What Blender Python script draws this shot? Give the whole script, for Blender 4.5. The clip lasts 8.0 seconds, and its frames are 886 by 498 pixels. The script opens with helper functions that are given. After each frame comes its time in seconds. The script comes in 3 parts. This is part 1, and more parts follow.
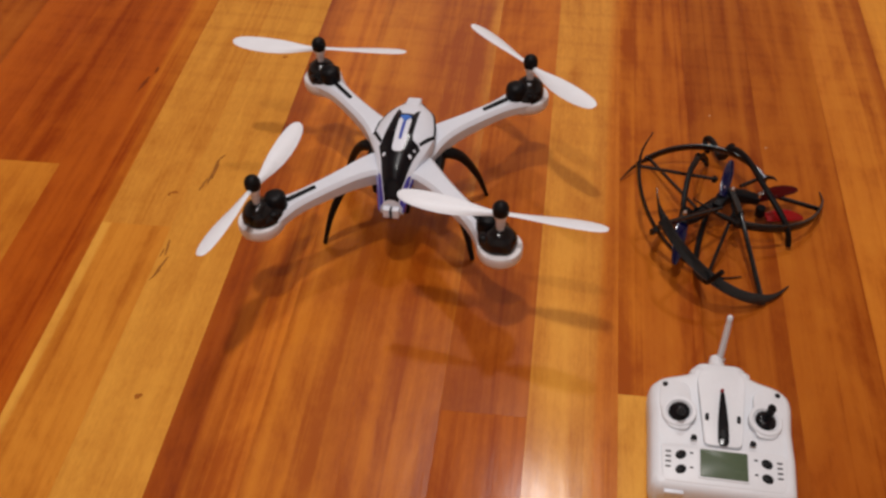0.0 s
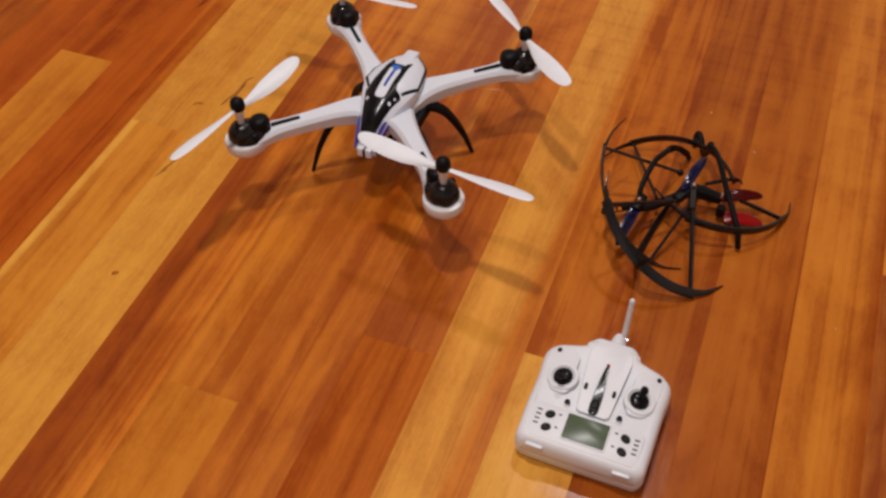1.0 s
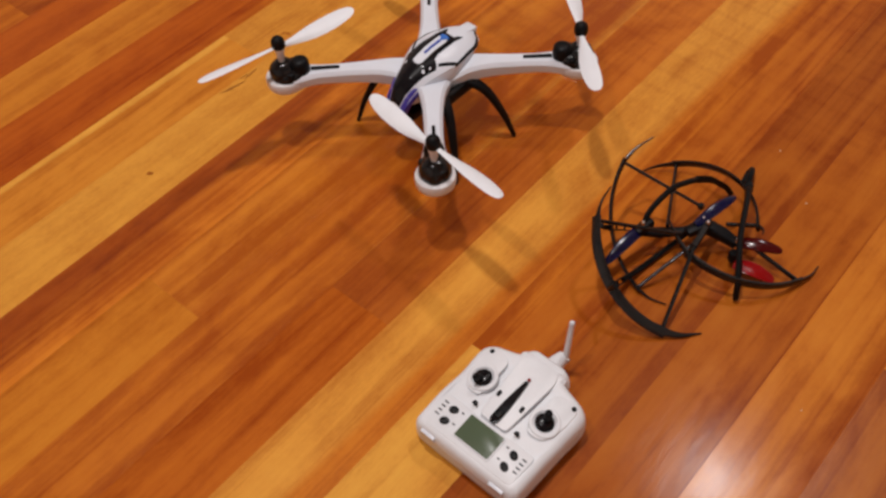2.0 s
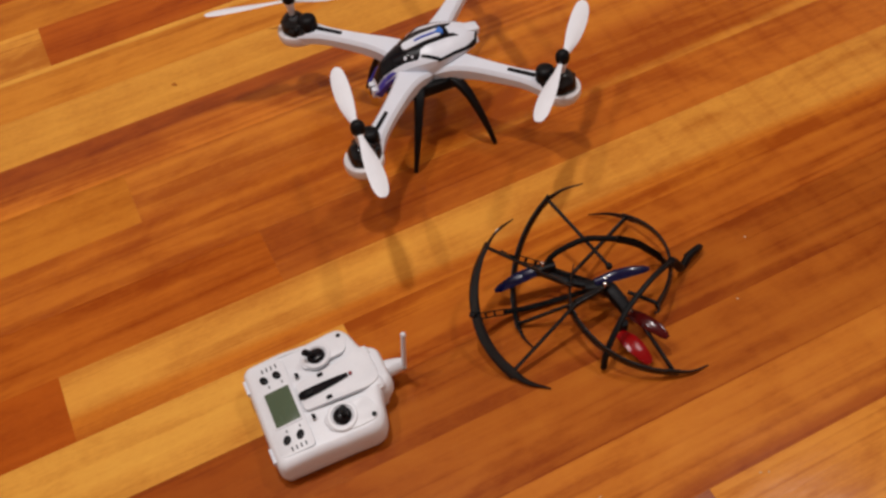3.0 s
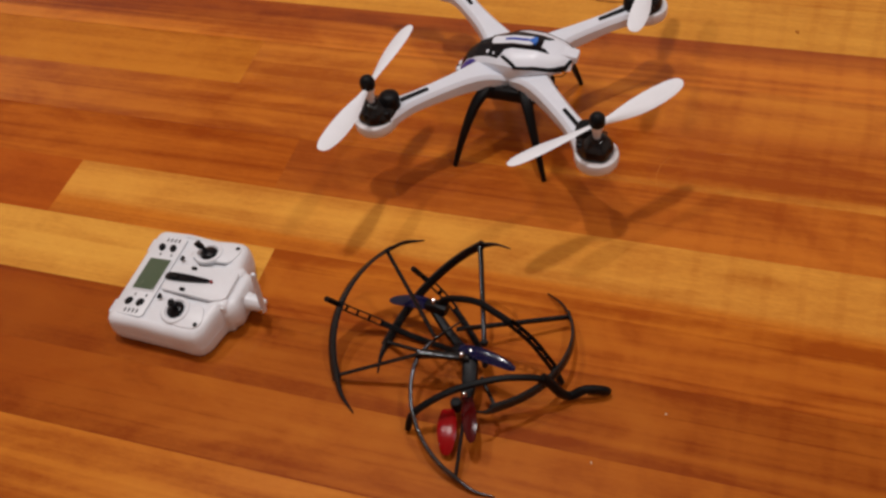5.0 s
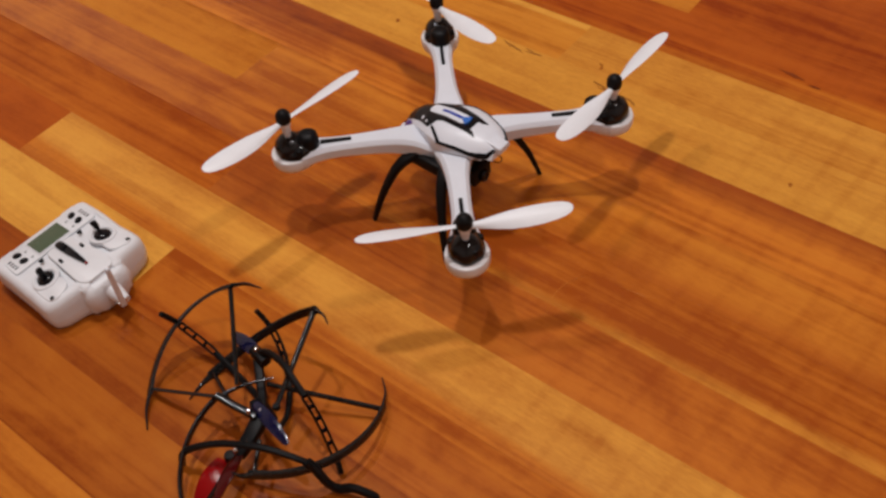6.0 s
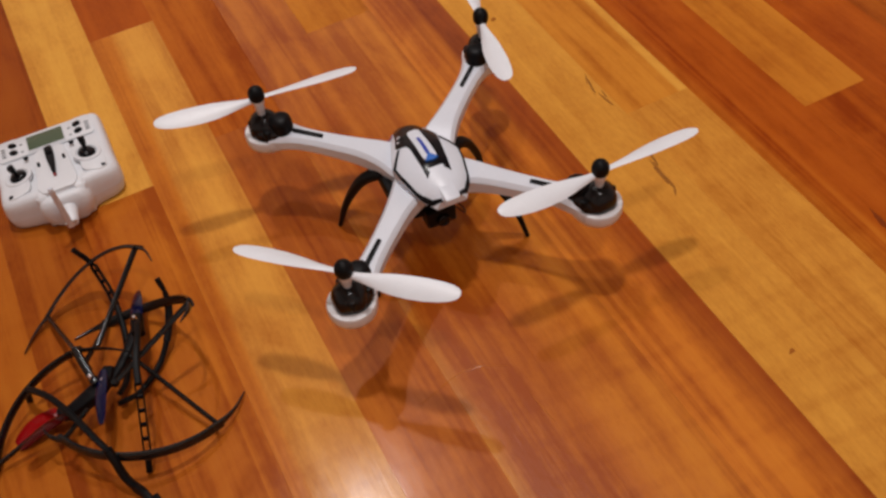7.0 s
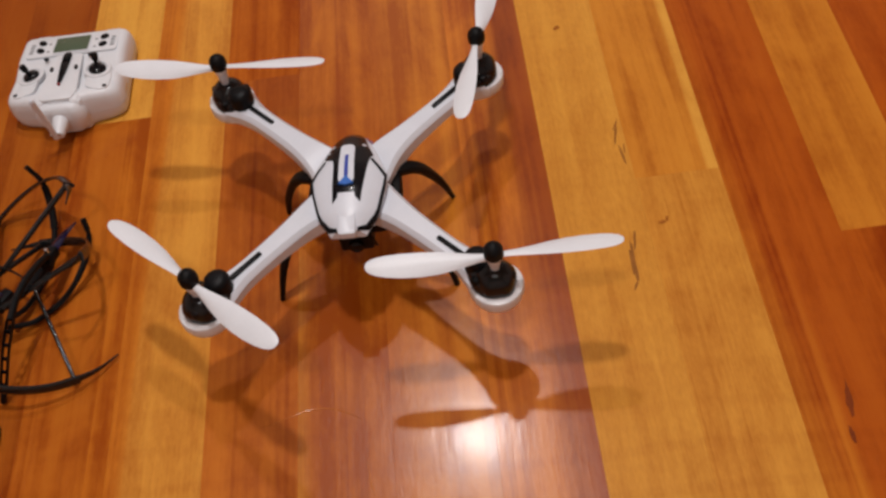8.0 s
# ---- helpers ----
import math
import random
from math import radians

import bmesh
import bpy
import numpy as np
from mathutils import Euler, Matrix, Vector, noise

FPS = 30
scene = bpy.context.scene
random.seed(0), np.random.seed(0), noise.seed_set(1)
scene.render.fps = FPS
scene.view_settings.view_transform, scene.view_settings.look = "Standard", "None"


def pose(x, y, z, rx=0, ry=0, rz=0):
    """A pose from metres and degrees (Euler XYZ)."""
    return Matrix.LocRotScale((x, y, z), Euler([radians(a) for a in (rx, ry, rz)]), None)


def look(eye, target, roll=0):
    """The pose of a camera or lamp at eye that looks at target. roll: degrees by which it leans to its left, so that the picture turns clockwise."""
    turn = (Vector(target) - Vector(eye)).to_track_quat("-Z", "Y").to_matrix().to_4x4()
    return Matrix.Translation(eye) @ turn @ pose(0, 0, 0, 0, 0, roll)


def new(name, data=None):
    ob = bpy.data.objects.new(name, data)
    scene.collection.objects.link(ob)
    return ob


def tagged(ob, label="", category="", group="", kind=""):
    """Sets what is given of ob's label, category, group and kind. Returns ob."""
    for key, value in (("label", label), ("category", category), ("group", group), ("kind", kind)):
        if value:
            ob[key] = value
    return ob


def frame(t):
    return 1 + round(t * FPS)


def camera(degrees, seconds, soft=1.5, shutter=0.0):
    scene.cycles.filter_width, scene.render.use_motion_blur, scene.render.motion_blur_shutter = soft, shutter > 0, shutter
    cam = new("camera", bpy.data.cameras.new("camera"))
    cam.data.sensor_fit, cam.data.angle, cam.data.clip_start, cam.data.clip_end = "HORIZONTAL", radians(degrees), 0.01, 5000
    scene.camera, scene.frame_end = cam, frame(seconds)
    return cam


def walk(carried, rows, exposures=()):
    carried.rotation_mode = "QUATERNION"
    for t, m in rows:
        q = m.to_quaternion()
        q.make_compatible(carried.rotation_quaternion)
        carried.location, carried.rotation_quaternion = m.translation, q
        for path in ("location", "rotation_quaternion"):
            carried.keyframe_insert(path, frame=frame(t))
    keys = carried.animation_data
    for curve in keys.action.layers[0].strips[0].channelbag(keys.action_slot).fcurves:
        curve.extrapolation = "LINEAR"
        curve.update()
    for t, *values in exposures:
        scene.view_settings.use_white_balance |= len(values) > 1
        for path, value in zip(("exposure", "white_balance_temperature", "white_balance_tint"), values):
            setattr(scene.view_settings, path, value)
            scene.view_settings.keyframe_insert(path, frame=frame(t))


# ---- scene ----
cam = camera(48.5, 8.0, soft=2.7)
PATH = [
    (0, (0.219, -0.854, 0.847), (-0.062, 0.513, -0.585), -2.0),
    (0.2, (0.268, -0.867, 0.856), (-0.125, 0.46, -0.588), -3.4),
    (0.5, (0.347, -0.884, 0.883), (-0.12, 0.403, -0.574), -3.1),
    (0.7, (0.399, -0.886, 0.884), (-0.137, 0.384, -0.566), -3.6),
    (1, (0.455, -0.853, 0.909), (-0.09, 0.356, -0.588), -1.1),
    (1.2, (0.484, -0.82, 0.911), (-0.09, 0.34, -0.614), -2.0),
    (2.3, (0.79, -0.569, 0.962), (-0.203, 0.149, -0.619), -4.4),
    (2.5, (0.843, -0.496, 0.989), (-0.176, 0.143, -0.609), -4.8),
    (2.7, (0.876, -0.451, 0.984), (-0.198, 0.156, -0.591), -4.1),
    (3, (0.923, -0.302, 0.967), (-0.23, 0.07, -0.624), -6.8),
    (3.2, (0.949, -0.228, 0.966), (-0.23, 0.073, -0.621), -5.7),
    (3.5, (0.966, -0.109, 0.988), (-0.287, 0.031, -0.565), -4.9),
    (3.7, (0.985, -0.065, 0.991), (-0.293, -0.058, -0.548), -6.7),
    (4, (1.008, 0.023, 0.975), (-0.296, -0.125, -0.534), -5.7),
    (4.2, (0.996, 0.058, 0.971), (-0.317, -0.153, -0.523), -5.1),
    (4.5, (0.96, 0.166, 0.897), (-0.347, -0.239, -0.562), -5.4),
    (4.7, (0.929, 0.213, 0.883), (-0.303, -0.23, -0.628), -7.1),
    (5.8, (0.685, 0.577, 0.872), (-0.255, -0.379, -0.612), -8.5),
    (6, (0.613, 0.593, 0.873), (-0.308, -0.356, -0.627), -7.1),
    (6.2, (0.545, 0.611, 0.871), (-0.313, -0.382, -0.638), -8.2),
    (6.5, (0.432, 0.641, 0.862), (-0.336, -0.404, -0.66), -7.5),
    (6.8, (0.306, 0.679, 0.835), (-0.296, -0.503, -0.661), -5.8),
    (7, (0.228, 0.693, 0.837), (-0.188, -0.521, -0.697), -7.0),
    (7.3, (0.117, 0.691, 0.833), (-0.141, -0.585, -0.686), -7.8),
    (7.5, (0.038, 0.678, 0.827), (-0.152, -0.575, -0.72), -6.9),
    (8, (-0.144, 0.62, 0.828), (-0.014, -0.562, -0.78), -10.2),
]
EXPOSURES = [(0, 0.08), (0.5, 0.12), (1.2, 0.15), (2.5, 0.19), (3.5, 0.16), (4.5, 0.12), (6.0, 0.11), (7.0, 0.05), (8.0, 0.05)]
walk(cam, [(t, look(eye, target, roll)) for t, eye, target, roll in PATH], EXPOSURES)

# ---- light: three ceiling downlights, a plain closed room ----
world = bpy.data.worlds.new("world")
world.use_nodes = True
world.node_tree.nodes["Background"].inputs[0].default_value = (1.0, 0.86, 0.70, 1)
world.node_tree.nodes["Background"].inputs[1].default_value = 0.02
scene.world = world
LAMPS = [(0.04, -1.20, 16.5, 0.12), (-0.10, -0.26, 30.3, 0.17), (0.12, 1.34, 18.5, 0.20)]
LAMP_COLOUR = (1.0, 0.955, 0.94)
ROOM = 2.8
CEILING = 3.0
for lx, ly, watts, wide in LAMPS:
    data = bpy.data.lights.new("downlight_lamp", "AREA")
    data.shape, data.size, data.energy, data.color = "DISK", wide, watts, LAMP_COLOUR
    new("downlight_lamp", data).matrix_world = look((lx, ly, CEILING - 0.012), (lx, ly, 0))


# ---- materials ----
def material(name, colour, rough=0.5, metal=0.0, bump=0.0, scale=80.0, vary=0.12, coat=0.0, transmit=0.0, spec=0.5):
    """A surface with two scales of mottling in colour and roughness, and a fine relief."""
    m = bpy.data.materials.new(name)
    m.use_nodes = True
    n, l = m.node_tree.nodes, m.node_tree.links
    b = n["Principled BSDF"]
    tc = n.new("ShaderNodeTexCoord")
    fine, broad = n.new("ShaderNodeTexNoise"), n.new("ShaderNodeTexNoise")
    fine.inputs["Scale"].default_value, broad.inputs["Scale"].default_value = scale * 6, scale * 0.6
    fine.inputs["Detail"].default_value = 4
    for t in (fine, broad):
        l.new(tc.outputs["Object"], t.inputs["Vector"])
    both = n.new("ShaderNodeMath")
    both.operation = "ADD"
    l.new(fine.outputs["Fac"], both.inputs[0])
    l.new(broad.outputs["Fac"], both.inputs[1])
    ramp = n.new("ShaderNodeMapRange")
    ramp.inputs["From Min"].default_value, ramp.inputs["From Max"].default_value = 0.6, 1.4
    ramp.inputs["To Min"].default_value, ramp.inputs["To Max"].default_value = 1 - vary, 1 + vary * 0.4
    l.new(both.outputs[0], ramp.inputs["Value"])
    mul = n.new("ShaderNodeVectorMath")
    mul.operation = "SCALE"
    mul.inputs[0].default_value = colour
    l.new(ramp.outputs[0], mul.inputs["Scale"])
    l.new(mul.outputs[0], b.inputs["Base Color"])
    rr = n.new("ShaderNodeMapRange")
    rr.inputs["To Min"].default_value, rr.inputs["To Max"].default_value = max(0.03, rough - 0.07), min(1, rough + 0.07)
    l.new(broad.outputs["Fac"], rr.inputs["Value"])
    l.new(rr.outputs[0], b.inputs["Roughness"])
    b.inputs["Metallic"].default_value = metal
    b.inputs["Coat Weight"].default_value = coat
    b.inputs["Transmission Weight"].default_value = transmit
    b.inputs["Specular IOR Level"].default_value = spec
    if bump:
        bp = n.new("ShaderNodeBump")
        bp.inputs["Strength"].default_value, bp.inputs["Distance"].default_value = bump, 0.001
        l.new(fine.outputs["Fac"], bp.inputs["Height"])
        l.new(bp.outputs[0], b.inputs["Normal"])
    return m


def wood_material():
    """Varnished strip flooring: the tone of each board comes from its object colour."""
    m = bpy.data.materials.new("varnished_timber")
    m.use_nodes = True
    n, l = m.node_tree.nodes, m.node_tree.links
    b = n["Principled BSDF"]
    tc, info = n.new("ShaderNodeTexCoord"), n.new("ShaderNodeObjectInfo")

    def node(kind, **inputs):
        k = n.new(kind)
        for key, value in inputs.items():
            k.inputs[key].default_value = value
        return k

    def math2(op, a, c):
        k = n.new("ShaderNodeMath")
        k.operation = op
        for i, v in enumerate((a, c)):
            if isinstance(v, (int, float)):
                k.inputs[i].default_value = v
            else:
                l.new(v, k.inputs[i])
        return k.outputs[0]

    off = n.new("ShaderNodeVectorMath")
    off.operation = "SCALE"
    off.inputs[0].default_value = (37.0, 91.0, 13.0)
    l.new(info.outputs["Random"], off.inputs["Scale"])
    add = n.new("ShaderNodeVectorMath")
    l.new(tc.outputs["Object"], add.inputs[0])
    l.new(off.outputs[0], add.inputs[1])

    def stretched(sx, sy, scale, detail, rough=0.5, distort=0.0):
        mp = n.new("ShaderNodeMapping")
        mp.inputs["Scale"].default_value = (sx, sy, 1)
        l.new(add.outputs[0], mp.inputs["Vector"])
        t = n.new("ShaderNodeTexNoise")
        t.inputs["Scale"].default_value, t.inputs["Detail"].default_value = scale, detail
        t.inputs["Roughness"].default_value, t.inputs["Distortion"].default_value = rough, distort
        l.new(mp.outputs[0], t.inputs["Vector"])
        return t.outputs["Fac"]

    def attribute(name):
        k = n.new("ShaderNodeAttribute")
        k.attribute_type, k.attribute_name = "OBJECT", name
        return k

    def ranged(v, lo, hi, to0, to1, smooth=False):
        k = n.new("ShaderNodeMapRange")
        if smooth:
            k.interpolation_type = "SMOOTHSTEP"
        for key, value in (("From Min", lo), ("From Max", hi), ("To Min", to0), ("To Max", to1)):
            k.inputs[key].default_value = value
        l.new(v, k.inputs["Value"])
        return k.outputs[0]

    streak = stretched(70, 0.8, 1.0, 4, 0.55, 0.3)
    figure = stretched(26, 0.7, 1.0, 3, 0.5, 0.8)
    pores = stretched(420, 26, 1.0, 3, 0.65)
    speck = stretched(230, 95, 1.0, 4, 0.7)
    blotch = stretched(13, 5, 1.0, 3, 0.5, 1.8)
    pencil = ranged(stretched(120, 0.55, 1.0, 2, 0.5, 0.25), 0.60, 0.70, 0.0, 1.0, True)
    # soft shadow bands that cross the boards, painted into the timber's tone
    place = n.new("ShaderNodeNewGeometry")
    soft_shade_at = n.new("ShaderNodeMapping")
    soft_shade_at.inputs["Scale"].default_value = (1.6, 17, 1)
    l.new(place.outputs["Position"], soft_shade_at.inputs["Vector"])
    soft_shade = n.new("ShaderNodeTexNoise")
    soft_shade.inputs["Scale"].default_value, soft_shade.inputs["Detail"].default_value = 1.0, 2
    l.new(soft_shade_at.outputs[0], soft_shade.inputs["Vector"])
    shade_bands = n.new("ShaderNodeTexWave")
    shade_bands.bands_direction = "Y"
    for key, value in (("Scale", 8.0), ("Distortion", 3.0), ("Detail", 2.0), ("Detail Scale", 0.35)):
        shade_bands.inputs[key].default_value = value
    l.new(place.outputs["Position"], shade_bands.inputs["Vector"])
    tone = math2("ADD", math2("MULTIPLY", streak, 0.46), math2("MULTIPLY", figure, 0.62))
    tone = math2("ADD", tone, math2("MULTIPLY", blotch, 0.52))
    # some boards are plain, some strongly figured
    lively = info.outputs["Alpha"]
    tone = math2("ADD", math2("MULTIPLY", math2("SUBTRACT", tone, 0.82), lively), 0.98)
    tone = math2("ADD", tone, math2("MULTIPLY", pores, 0.18))
    tone = math2("ADD", tone, math2("MULTIPLY", speck, 0.24))
    tone = math2("ADD", tone, math2("MULTIPLY", soft_shade.outputs["Fac"], 0.14))
    # the painted shadow bands darken towards the north
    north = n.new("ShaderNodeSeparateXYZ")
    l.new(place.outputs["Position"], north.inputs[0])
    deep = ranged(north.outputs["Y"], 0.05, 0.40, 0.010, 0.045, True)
    tone = math2("SUBTRACT", tone, math2("MULTIPLY", ranged(shade_bands.outputs["Fac"], 0.72, 1.0, 0.0, 1.0, True), deep))
    tone = math2("SUBTRACT", tone, math2("MULTIPLY", math2("MULTIPLY", pencil, lively), 0.09))
    mr = n.new("ShaderNodeMapRange")
    mr.inputs["From Min"].default_value, mr.inputs["From Max"].default_value = 1.00, 1.60
    l.new(tone, mr.inputs["Value"])
    ramp = n.new("ShaderNodeValToRGB")
    ramp.color_ramp.elements[0].color = (0.62, 0.44, 0.33, 1)
    ramp.color_ramp.elements[1].color = (1.14, 1.28, 1.36, 1)
    mid = ramp.color_ramp.elements.new(0.5)
    mid.color = (0.98, 0.97, 0.96, 1)
    l.new(mr.outputs[0], ramp.inputs["Fac"])
    # sapwood and heartwood, plus a painted light fall-off in two boards: a second tone that takes over across or along
    # the board, with a ragged border
    way, soft = attribute("band_way"), attribute("band_soft")
    xyz, axy = n.new("ShaderNodeSeparateXYZ"), n.new("ShaderNodeSeparateXYZ")
    l.new(tc.outputs["Object"], xyz.inputs[0])
    l.new(way.outputs["Vector"], axy.inputs[0])
    across = math2("ADD", math2("MULTIPLY", xyz.outputs["X"], axy.outputs["X"]), math2("MULTIPLY", xyz.outputs["Y"], axy.outputs["Y"]))
    ragged = math2("MULTIPLY", math2("SUBTRACT", math2("ADD", streak, figure), 1.0), math2("MULTIPLY", soft.outputs["Fac"], 1.2))
    edge = math2("DIVIDE", math2("ADD", math2("SUBTRACT", across, axy.outputs["Z"]), ragged), soft.outputs["Fac"])
    share = ranged(edge, -0.5, 0.5, 0.0, 1.0, True)
    two = n.new("ShaderNodeMix")
    two.data_type = "RGBA"
    l.new(share, two.inputs["Factor"])
    l.new(info.outputs["Color"], two.inputs["A"])
    l.new(attribute("band_tone").outputs["Color"], two.inputs["B"])
    mix = n.new("ShaderNodeVectorMath")
    mix.operation = "MULTIPLY"
    l.new(two.outputs["Result"], mix.inputs[0])
    l.new(ramp.outputs["Color"], mix.inputs[1])
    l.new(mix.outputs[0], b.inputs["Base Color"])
    gloss = attribute("gloss").outputs["Fac"]
    l.new(ranged(gloss, 0.33, 0.45, 0.42, 0.22), b.inputs["Roughness"])
    l.new(ranged(gloss, 0.33, 0.45, 0.05, 0.34), b.inputs["Specular IOR Level"])
    l.new(math2("MULTIPLY", gloss, 0.70), b.inputs["Coat Weight"])
    b.inputs["Coat IOR"].default_value = 1.5
    cr = n.new("ShaderNodeMapRange")
    cr.inputs["To Min"].default_value, cr.inputs["To Max"].default_value = 0.11, 0.21
    l.new(blotch, cr.inputs["Value"])
    l.new(cr.outputs[0], b.inputs["Coat Roughness"])
    ripple = stretched(30, 9, 1.0, 3, 0.5)
    bp = n.new("ShaderNodeBump")
    bp.inputs["Strength"].default_value, bp.inputs["Distance"].default_value = 0.25, 0.0012
    l.new(math2("ADD", ripple, math2("MULTIPLY", pores, 0.10)), bp.inputs["Height"])
    l.new(bp.outputs[0], b.inputs["Coat Normal"])
    bp2 = n.new("ShaderNodeBump")
    bp2.inputs["Strength"].default_value, bp2.inputs["Distance"].default_value = 0.3, 0.0005
    l.new(math2("ADD", math2("MULTIPLY", pores, 0.6), math2("MULTIPLY", stretched(95, 75, 1.0, 2, 0.6, 0.6), 1.0)), bp2.inputs["Height"])
    l.new(bp2.outputs[0], b.inputs["Normal"])
    return m


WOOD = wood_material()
WHITE = material("white_abs_plastic", (0.65, 0.685, 0.755), 0.36, bump=0.04, vary=0.05)
WHITE_MATT = material("white_shell_plastic", (0.70, 0.722, 0.76), 0.42, bump=0.05, vary=0.05)
BLADE = material("white_blade_plastic", (0.73, 0.755, 0.80), 0.40, bump=0.03, vary=0.05)
MILKY = material("milky_lamp_cover", (0.76, 0.75, 0.77), 0.28, vary=0.06, transmit=0.12)
BLACK = material("black_plastic", (0.004, 0.004, 0.005), 0.45, bump=0.15, vary=0.3, spec=0.15)
CAP_BLACK = material("moulded_black_plastic", (0.005, 0.005, 0.006), 0.14, bump=0.2, scale=120, vary=0.3, spec=0.35)
GLOSS_BLACK = material("gloss_black_plastic", (0.004, 0.004, 0.006), 0.22, vary=0.2, coat=0.05, spec=0.20)
RUBBER = material("black_nylon", (0.004, 0.004, 0.0045), 0.50, bump=0.2, vary=0.3, spec=0.14)
GUARD = material("dark_grey_nylon", (0.007, 0.008, 0.0085), 0.16, bump=0.25, vary=0.3, spec=0.40)
BLUE = material("blue_decal", (0.03, 0.06, 0.36), 0.30, vary=0.1)
SKY_BLUE = material("bright_blue_decal", (0.04, 0.15, 0.52), 0.25, vary=0.1)
VIOLET = material("violet_blue_decal", (0.06, 0.05, 0.38), 0.3, vary=0.1)
NAVY = material("blue_blade_plastic", (0.002, 0.003, 0.032), 0.18, vary=0.15, coat=0.1, spec=0.35)
RED = material("red_blade_plastic", (0.25, 0.003, 0.004), 0.16, bump=0.2, vary=0.15, spec=0.22)
DARK_RED = material("dark_red_blade_plastic", (0.06, 0.002, 0.002), 0.18, vary=0.2, spec=0.2)
LCD = material("lcd_glass", (0.080, 0.110, 0.066), 0.26, vary=0.06, spec=0.2)
SILVER = material("brushed_antenna_metal", (0.70, 0.69, 0.71), 0.30, metal=0.1, vary=0.1)
CHROME = material("steel_pin", (0.75, 0.75, 0.76), 0.18, metal=1.0, vary=0.08)
PRINT = material("dark_print", (0.06, 0.06, 0.07), 0.5, vary=0.2)
PAINT = material("white_wall_paint", (0.84, 0.82, 0.79), 0.7, bump=0.1, scale=4, vary=0.06)
SCRATCH = material("brown_scratch", (0.30, 0.110, 0.018), 0.5, vary=0.3, spec=0.12)
GROOVE = material("worn_varnish_groove", (0.54, 0.17, 0.018), 0.22, vary=0.2, spec=0.5)
PALE_SPECK = material("pale_speck", (0.55, 0.42, 0.26), 0.7, vary=0.2)
DARK_KNOT = material("dark_knot", (0.22, 0.040, 0.004), 0.5, vary=0.4, spec=0.12)
KNOT = material("brown_knot", (0.36, 0.110, 0.012), 0.45, vary=0.3, spec=0.12)
SUBFLOOR = material("dark_subfloor_timber", (0.06, 0.022, 0.008), 0.4, vary=0.3, coat=0.6)


# ---- mesh helpers ----
def part(name, bm, mat, parent=None, label="", smooth=True, sharp=38):
    """Links a bmesh as one mesh object under a thing or a part."""
    bmesh.ops.recalc_face_normals(bm, faces=bm.faces)
    me = bpy.data.meshes.new(name)
    bm.to_mesh(me)
    bm.free()
    me.materials.append(mat)
    if smooth:
        me.polygons.foreach_set("use_smooth", [True] * len(me.polygons))
        me.set_sharp_from_angle(angle=radians(sharp))
    ob = new(name, me)
    ob.parent = parent
    return tagged(ob, label)


def thing(name, label, category, at=(0, 0, 0), turn=0.0, group="", kind=""):
    ob = new(name)
    ob.empty_display_size = 0.03
    ob.matrix_world = pose(*at, 0, 0, turn)
    return tagged(ob, label, category, group, kind)


def loft(rings, close=True):
    """Joins rings of equal length, first to last, capping both ends."""
    bm = bmesh.new()
    vs = [[bm.verts.new(p) for p in ring] for ring in rings]
    k = len(rings[0])
    for a, b in zip(vs, vs[1:]):
        for i in range(k):
            j = (i + 1) % k
            bm.faces.new((a[i], a[j], b[j], b[i]))
    if close:
        bm.faces.new(vs[0][::-1])
        bm.faces.new(vs[-1])
    return bm


def spline(points, n):
    """A smooth curve (Catmull-Rom) through a few points."""
    p = [Vector(q) for q in points]
    p = [p[0] * 2 - p[1]] + p + [p[-1] * 2 - p[-2]]
    out = []
    spans = len(p) - 3
    for k in range(n + 1):
        s = min(k / n * spans, spans - 1e-9)
        i, f = int(s), s - int(s)
        a, b, c, d = p[i:i + 4]
        out.append(0.5 * (2 * b + (c - a) * f + (2 * a - 5 * b + 4 * c - d) * f * f + (3 * b - a - 3 * c + d) * f ** 3))
    return out


def sweep(path, wide, thick, up, sides=8, square=0.0):
    """A bar along a path: wide across, thick along `up`; square 0 is oval, 1 is a box with eased edges."""
    rings = []
    m = len(path) - 1
    for k, p in enumerate(path):
        d = (path[min(k + 1, m)] - path[max(k - 1, 0)]).normalized()
        u = Vector(up(k / m) if callable(up) else up)
        side = d.cross(u).normalized()
        u = side.cross(d).normalized()
        w = (wide(k / m) if callable(wide) else wide) / 2
        h = (thick(k / m) if callable(thick) else thick) / 2
        ring = []
        for i in range(sides):
            a = 2 * math.pi * (i + 0.5) / sides
            c, q = math.cos(a), math.sin(a)
            e = 1 - 0.62 * square
            c = math.copysign(abs(c) ** e, c)
            q = math.copysign(abs(q) ** e, q)
            ring.append(p + side * c * w + u * q * h)
        rings.append(ring)
    return loft(rings)


def revolve(profile, sides=28, centre=(0, 0, 0)):
    """A body of revolution about z from (radius, height) rows."""
    cx, cy, cz = centre
    return loft([[(cx + r * math.cos(2 * math.pi * i / sides), cy + r * math.sin(2 * math.pi * i / sides), cz + z) for i in range(sides)] for r, z in profile])


def slab(outline, z0, z1, ease=0.0012):
    """A plate with an eased top and bottom edge over a 2D outline, about its own middle."""
    cx = sum(p[0] for p in outline) / len(outline)
    cy = sum(p[1] for p in outline) / len(outline)
    size = max(math.hypot(x - cx, y - cy) for x, y in outline)

    def ring(z, d):
        f = 1 - d / size
        return [(cx + (x - cx) * f, cy + (y - cy) * f, z) for x, y in outline]

